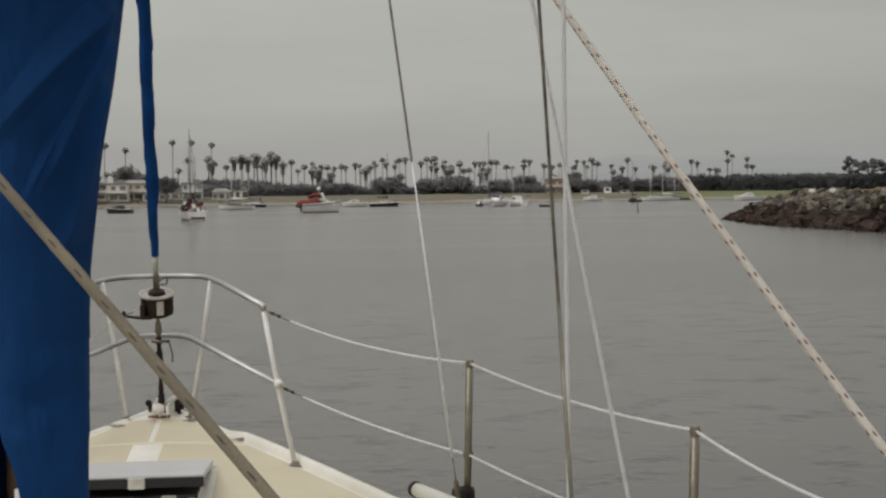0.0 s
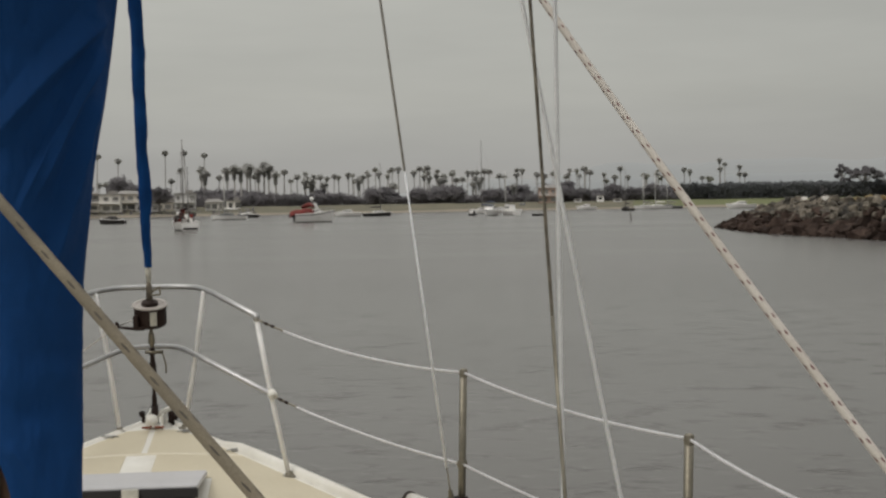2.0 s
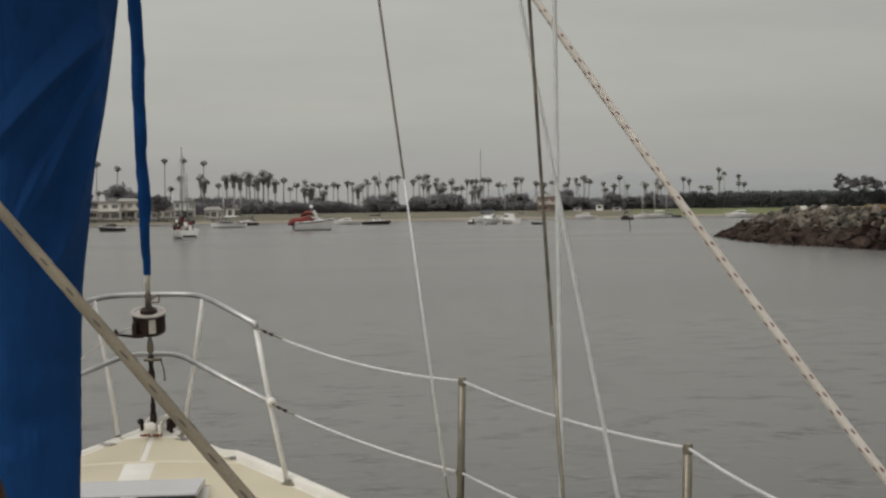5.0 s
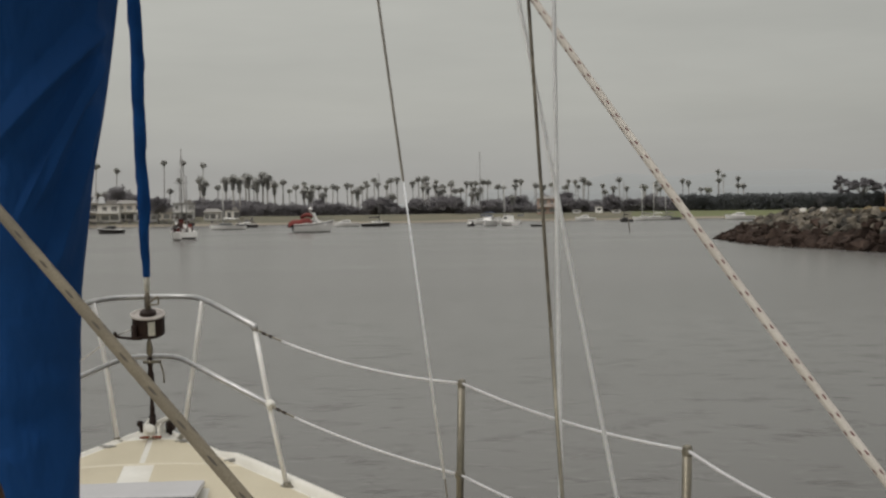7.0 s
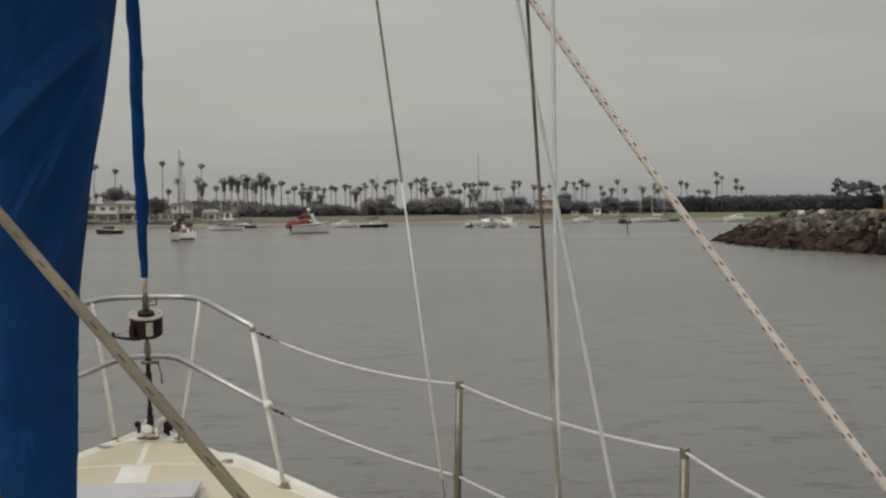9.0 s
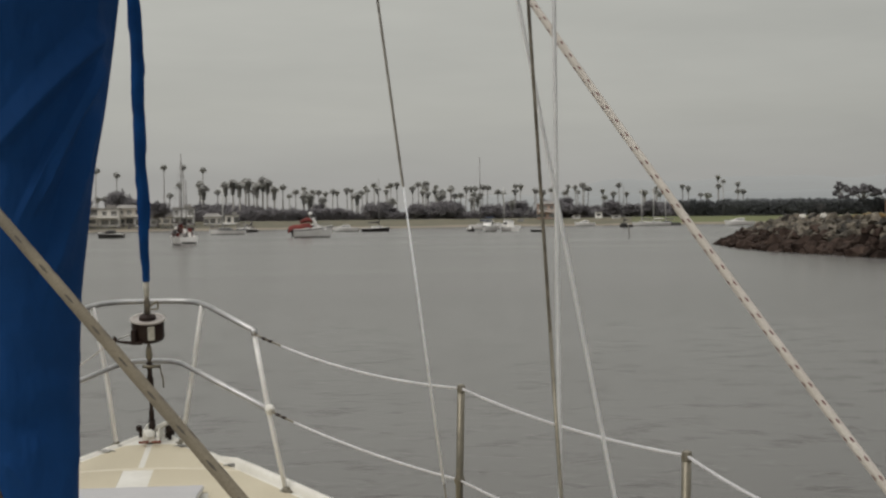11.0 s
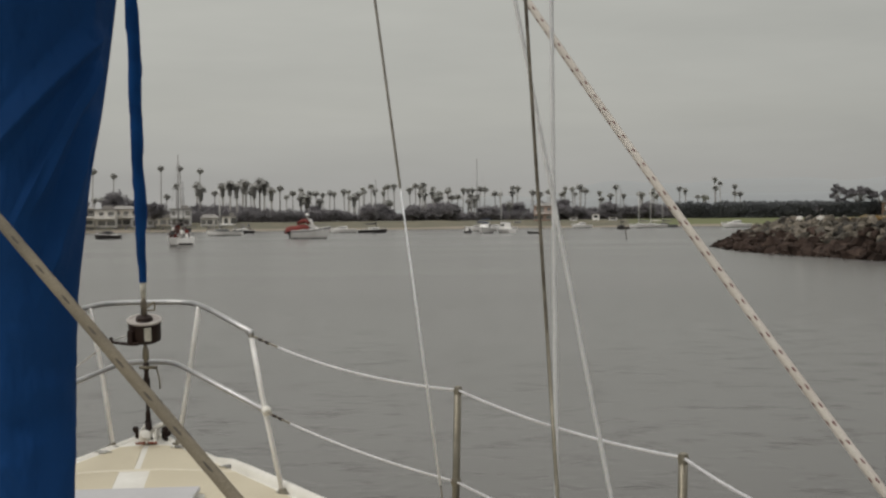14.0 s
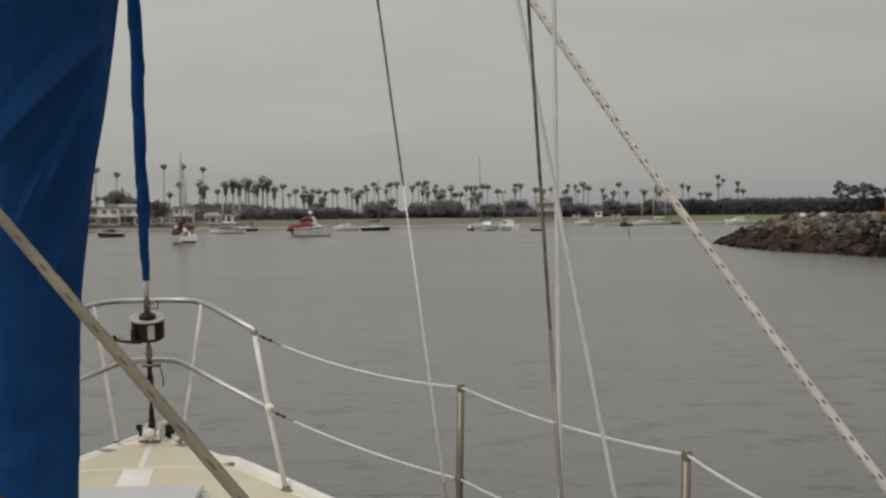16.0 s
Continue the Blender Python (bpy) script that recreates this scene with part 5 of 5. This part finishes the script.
def yacht(x, y, turn, L, mast_h, mat, label, cover=None, deck_mat=None, name="moored_sailboat", second=False, spar_r=0.12, pole=None):
    """A moored sailing boat: hull, coachroof, mast, boom with its cover and stays."""
    ob = thing(name, label, "sailboat", "moored boats", at=(x, y, 0), turn=turn)
    B, fb = L * 0.32, 0.095 * L + 0.1
    add_hull(ob, L, B, fb, mat, deck_mat or paint_white)
    bm = box((B * 0.5, L * 0.36, 0.5), (0, L * 0.05, fb + 0.3), 0.12)
    cab = part("coachroof", bm, deck_mat or paint_white, ob)
    for sx in (1, -1):
        for k in range(3):
            part("portlight", box((0.03, L * 0.07, 0.2), (sx * B * 0.252, L * (-0.05 + 0.1 * k), fb + 0.35), 0.005), glass_dark, cab)
    my = L * 0.12
    part("mast", tube([(0, my, fb), (0, my, mast_h)], [spar_r, spar_r * 0.75], 8), pole or spar, ob, smooth=True)
    part("boom", tube([(0, my, fb + 1.25), (0, my - L * 0.38, fb + 1.3)], 0.06, 8), pole or spar, ob, smooth=True)
    if cover:
        part("boom_cover", tube([(0, my - 0.05, fb + 1.45), (0, my - L * 0.2, fb + 1.42), (0, my - L * 0.37, fb + 1.38)], [0.2, 0.17, 0.1], 10), cover, ob, smooth=True)
    for p in ((0, L * 0.49, fb * 1.3), (0, -L * 0.49, fb), (B * 0.45, my, fb), (-B * 0.45, my, fb)):
        part("stay", tube([p, (0, my, mast_h * 0.98)], 0.012, 5), spar, ob)
    bm = bmesh.new()
    for sx in (1, -1):
        tube([(sx * 0.05, my, mast_h * 0.62), (sx * B * 0.3, my, mast_h * 0.63)], 0.03, 6, bm=bm)
    part("spreaders", bm, spar, ob)
    if second:
        part("mizzen_mast", tube([(0, -L * 0.33, fb), (0, -L * 0.33, mast_h * 0.7)], [0.08, 0.05], 8), pole or spar, ob, smooth=True)
    post = None
    hr = hull_rows(L, B, fb)
    for k in range(6):
        for q in (hr[2 + 2 * k][2], hr[2 + 2 * k][3]):
            if post is None:
                o = post = part("guard_post", tube([(0, 0, -0.05), (0, 0, 0.55)], 0.025, 5), spar, ob)
            else:
                o = new("guard_post", post.data)
                o.parent = ob
            o.location = q
    for i in (2, 3):
        part("guard_rail", tube([r[i] + Vector((0, 0, 0.54)) for r in hr[2:13]], 0.018, 5), spar, ob)
    return ob


def motorboat(x, y, turn, L, mat, label, cabin=1.2, fly=False, canopy=None, motor=False, name="moored_motorboat", category="motorboat", mast=0.0, cabin_mat=None, rise=0.35, fb=None):
    """A moored power boat: flared hull, cabin with windows, a screen, and a flybridge or canopy where it has one."""
    ob = thing(name, label, category, "moored boats", at=(x, y, 0), turn=turn)
    B, fb = L * 0.36, fb or 0.11 * L + 0.15
    add_hull(ob, L, B, fb, mat, paint_white, transom=0.92, rise=rise)
    part("rubbing_strake", tube([r[3] - Vector((0, 0, 0.15)) for r in hull_rows(L, B, fb, transom=0.92, rise=rise)], 0.05, 6), paint_dark, ob)
    if cabin:
        bm = bmesh.new()
        prof = ((L * 0.30, fb + 0.25), (L * 0.16, fb + cabin * 0.62), (L * 0.10, fb + cabin), (-L * 0.16, fb + cabin), (-L * 0.17, fb - 0.02))
        rows = [[Vector((-B * 0.38, yy, fb - 0.05)), Vector((-B * 0.33, yy, zz)), Vector((0, yy, zz + 0.06)), Vector((B * 0.33, yy, zz)), Vector((B * 0.38, yy, fb - 0.05))] for yy, zz in prof]
        cab = part("cabin", grid(rows, bm=bm), cabin_mat or paint_white, ob)
        for sx in (1, -1):
            for k in range(3):
                part("side_window", box((0.05, L * 0.075, cabin * 0.34), (sx * B * 0.352, L * (0.06 - 0.09 * k), fb + cabin * 0.62), 0.01), glass_dark, cab)
        part("windscreen", box((B * 0.6, 0.05, cabin * 0.4), (0, L * 0.135, fb + cabin * 0.80), 0.01, turn=None), glass_dark, cab)
    if fly:
        bm = box((B * 0.55, L * 0.22, 0.55), (0, -L * 0.03, fb + cabin + 0.3), 0.12)
        f = part("flybridge", bm, paint_white, ob)
        part("radar_arch", tube(bend([(-B * 0.3, -L * 0.14, fb + cabin), (-B * 0.24, -L * 0.17, fb + cabin + 1.2), (B * 0.24, -L * 0.17, fb + cabin + 1.2), (B * 0.3, -L * 0.14, fb + cabin)], 0.2), 0.09, 8), paint_white, ob, smooth=True)
        part("bridge_screen", box((B * 0.5, 0.05, 0.35), (0, L * 0.08, fb + cabin + 0.7), 0.01), glass_dark, f)
    if canopy:
        bm = bmesh.new()
        rows = [[Vector((B * 0.42 * f, yy, fb + cabin + zz * (1 - 0.12 * f * f))) for f in (-1, -0.6, 0, 0.6, 1)] for yy, zz in ((L * 0.1, 0.75), (-L * 0.1, 0.85), (-L * 0.34, 0.75))]
        can = part("canopy", grid(rows, bm=bm), canopy, ob, smooth=True)
        for yy in (L * 0.1, -L * 0.34):
            for sx in (1, -1):
                part("canopy_pole", tube([(sx * B * 0.4, yy, fb - 0.1), (sx * B * 0.4, yy, fb + cabin + 0.7)], 0.03, 6), spar, can)
    if motor:
        m = part("outboard", box((0.35, 0.5, 0.75), (0, -L * 0.5 - 0.2, fb + 0.15), 0.1), paint_dark, ob)
        part("outboard_leg", box((0.16, 0.22, 1.0), (0, -L * 0.5 - 0.18, fb - 0.6), 0.03), paint_dark, m)
    if mast:
        part("signal_mast", tube([(0, 0, fb + cabin), (0, 0, fb + cabin + mast)], 0.04, 6), spar, ob)
    bm = bmesh.new()
    rows = hull_rows(L, B, fb, transom=0.92, rise=rise)
    for i in (2, 3):
        tube([r[i] + Vector((0, 0, 0.5)) for r in rows[:8]], 0.025, 5, bm=bm)
        for r in rows[0:8:2]:
            tube([r[i], r[i] + Vector((0, 0, 0.5))], 0.02, 5, bm=bm)
    part("bow_rail", bm, spar, ob)
    return ob


def dinghy(x, y, turn, L, mat, label):
    ob = thing("dinghy", label, "dinghy", "moored boats", at=(x, y, 0), turn=turn)
    add_hull(ob, L, L * 0.42, 0.32, mat, mat, transom=0.85)
    for k in (-0.2, 0.12):
        part("thwart", box((L * 0.36, 0.25, 0.05), (0, L * k, 0.30), 0.01), timber, ob)
    part("outboard", box((0.25, 0.3, 0.5), (0, -L * 0.5 - 0.1, 0.4), 0.06), paint_dark, ob)
    return ob


maroon = material("dark maroon canvas", (0.075, 0.035, 0.03), 0.9, scale=1, fine=6)
# the ketch lying end-on, with awnings and flags over her cockpit
k_ = yacht(-10.7, 158.5, 12, 8.2, 9.85, paint_white, "white ketch with dark awnings over her cockpit", paint_dark, name="moored_ketch", second=True, spar_r=0.09)
part("awning", box((1.7, 1.5, 0.07), (-0.35, -1.5, 2.42), 0.03), maroon, k_)
heap = random.Random(17)
for q in range(16):
    wide_, tall_ = heap.uniform(0.18, 0.46), heap.uniform(0.25, 0.7)
    low_ = 0.88 if q < 8 else heap.uniform(1.25, 1.7)
    stow = part("stowed_gear", box((wide_, heap.uniform(0.3, 0.7), tall_), (0, 0, tall_ / 2), 0.05), (maroon, paint_red, paint_dark, paint_white)[(q * 5 + q // 4) % 4], k_)
    stow.matrix_basis = pose(-1.15 + 1.7 * (q % 8) / 7 + heap.uniform(-0.08, 0.08), -2.2 + heap.uniform(-0.8, 0.6), low_, heap.uniform(-8, 8), heap.uniform(-10, 10), heap.uniform(-30, 30))
part("dark_boot_top", box((1.5, 0.08, 0.22), (0, -4.12, 0.22), 0.03), paint_dark, k_)
for sx in (1, -1):
    part("awning_pole", tube([(sx * 0.78 - 0.35, -2.1, 0.85), (sx * 0.78 - 0.35, -2.1, 2.42)], 0.03, 6), spar, k_)
motorboat(-29.6, 252, 80, 4.6, paint_dark, "black workboat with a dark wheelhouse", 0.65, name="moored_workboat", category="workboat", cabin_mat=paint_dark)
yacht(-12.0, 303, 78, 7.6, 9.5, paint_white, "low pale sailboat lying broadside", paint_white, paint_grey, spar_r=0.16, pole=pale_spar)
motorboat(-10.0, 372, 85, 5.6, paint_dark, "dark low runabout with a small screen", 0.5)
c_ = motorboat(4.4, 222, -86, 6.1, paint_white, "white cruiser with a high bow and red cockpit canvas", 0.75, name="moored_cruiser", category="cabin cruiser", motor=True, rise=0.5, fb=1.22)
part("cockpit_cover", grid([[Vector((sx * w, yy, z)) for sx, w, z in ((-1, 0.98, zz - 0.7), (-1, 0.92, zz - 0.25), (-0.5, 0.9, zz), (0.5, 0.9, zz), (1, 0.92, zz - 0.25), (1, 0.98, zz - 0.7))] for yy, zz in ((-3.9, 1.35), (-3.6, 1.75), (-2.9, 1.95), (-2.2, 1.95), (-1.5, 2.15), (-0.8, 2.2), (-0.3, 2.0))]), paint_red, c_, "faded red canvas cover", smooth=True)
part("cover_roll", tube([(-0.9, -1.9, 2.3), (-0.4, -1.2, 2.6), (0.3, -0.8, 2.7), (0.9, -0.3, 2.4)], [0.22, 0.36, 0.36, 0.2], 10), paint_red, c_, "dark red furled canvas", smooth=True)
part("cover_end", box((1.7, 0.9, 0.55), (0, -3.55, 1.05), 0.14), paint_dark, c_)
scr_ = part("screen_frame", box((1.7, 0.42, 1.75), (0, 0, 0), 0.1), paint_white, c_)
scr_.matrix_basis = pose(0, 0.25, 2.15, 22, 0, 0)
part("screen_glass", box((1.3, 0.05, 0.7), (0, 0.20, 0.35), 0.01), glass_dark, scr_)
part("dome_pole", tube([(0, -0.45, 2.6), (0, -0.45, 3.45)], 0.06, 8), pale_spar, c_, smooth=True)
part("dome", lathe(((0.05, -0.28), (0.26, -0.2), (0.32, 0.0), (0.24, 0.2), (0.08, 0.28)), (0, -0.45, 3.6), 14), paint_white, c_, "white radar dome", smooth=True)
motorboat(14.4, 351, 84, 6.4, paint_white, "white open fishing boat", 0.7)
yacht(20.9, 339, -88, 6.8, 12.4, paint_dark, "black-hulled sailboat with a white coachroof", paint_dark)
motorboat(38.6, 303, 10, 3.4, paint_dark, "small boat with a black outboard", 0.4, motor=True)
motorboat(41.6, 296, 160, 7.0, paint_white, "white cabin boat with a blue canopy", 1.2, canopy=paint_blue, motor=True)
motorboat(46.0, 298, 20, 6.2, paint_white, "square-sterned white cabin boat", 1.3)
yacht(51.0, 372, 70, 8.5, 18.8, paint_white, "white sailboat with a very tall mast", paint_blue)
motorboat(61.5, 420, 80, 6.2, paint_white, "white runabout with a grey screen", 0.7)
yacht(61.0, 398, 76, 7.2, 11.6, paint_white, "small white sailboat close to the beach", paint_grey, spar_r=0.14, pole=pale_spar)
dinghy(47.4, 271, 75, 2.6, paint_dark, "black inflatable tender lying alone")
motorboat(107, 515, 70, 7.5, paint_white, "white speedboat close to the beach", 0.9)
yacht(92.0, 388, 20, 5.6, 11.2, paint_dark, "small dark sailboat near the marker post", paint_dark, paint_dark)
yacht(116.0, 462, 80, 8.4, 11.8, paint_white, "white sailboat moored in a row", paint_grey, spar_r=0.16, pole=pale_spar)
yacht(121.5, 468, 84, 8.8, 12.6, paint_white, "white sailboat moored in a row", paint_white, spar_r=0.16, pole=pale_spar)
yacht(127.0, 474, 82, 8.0, 11.2, paint_grey, "grey sailboat moored in a row", paint_grey, paint_grey, spar_r=0.16, pole=pale_spar)
motorboat(133.5, 418, 82, 8.8, paint_white, "white runabout off the breakwater", 1.0)

def kiosk(deg, inland, w, h, mat, label):
    ob = thing("beach_kiosk", label, "kiosk", "beach kiosks", at=out(deg, shore(deg) + inland, bank(deg, inland) - 0.05), turn=-deg)
    part("wall", box((w, 2.4, h), (0, 0, h / 2), 0.04), mat, ob)
    part("roof", box((w + 0.5, 2.9, 0.18), (0, 0, h + 0.08), 0.03), roof_grey, ob)
    part("hatch", box((w * 0.5, 0.08, h * 0.36), (0, -1.21, h * 0.6), 0.01), glass_dark, ob)


kiosk(12.22, 40, 2.8, 2.4, paint_white, "small white kiosk on the grass bank")
kiosk(11.35, 38, 3.0, 1.4, grey_wall, "low pale shelter on the grass bank")
kiosk(12.9, 36, 3.4, 1.3, grey_wall, "low pale shelter on the grass bank")

# leaning marker post in the channel
pile = thing("marker_post", "thin leaning timber marker post in the water", "post", at=(42.8, 176.6, -0.3))
part("post", tube([(0, 0, 0), (-0.25, 0, 1.75)], [0.07, 0.055], 8), timber, pile, smooth=True)
part("cap", lathe(((0.07, 0), (0.085, 0.05), (0.05, 0.12)), (-0.25, 0, 1.74), 10), alloy, pile)

# slanting white boom of a beach hoist
hoist = thing("beach_hoist", "slanting pale hoist boom on the beach", "hoist", at=out(9.15, shore(9.15) + 22, bank(9.15, 22)))
part("boom", tube([(0, 0, 0), (6.2, 0, 8.3)], [0.16, 0.1], 8), paint_grey, hoist, smooth=True)
part("base", box((2.4, 2.0, 0.9), (0, 0, 0.4), 0.1), paint_grey, hoist)
part("tie", tube(bend([(6.2, 0, 8.3), (9.2, 0, 8.9), (12.2, 0, 6.0)], 2.0), 0.07, 6), paint_grey, hoist, smooth=True)
part("prop", tube([(12.2, 0, 6.0), (12.8, 0, 0.0)], 0.12, 6), paint_grey, hoist, smooth=True)
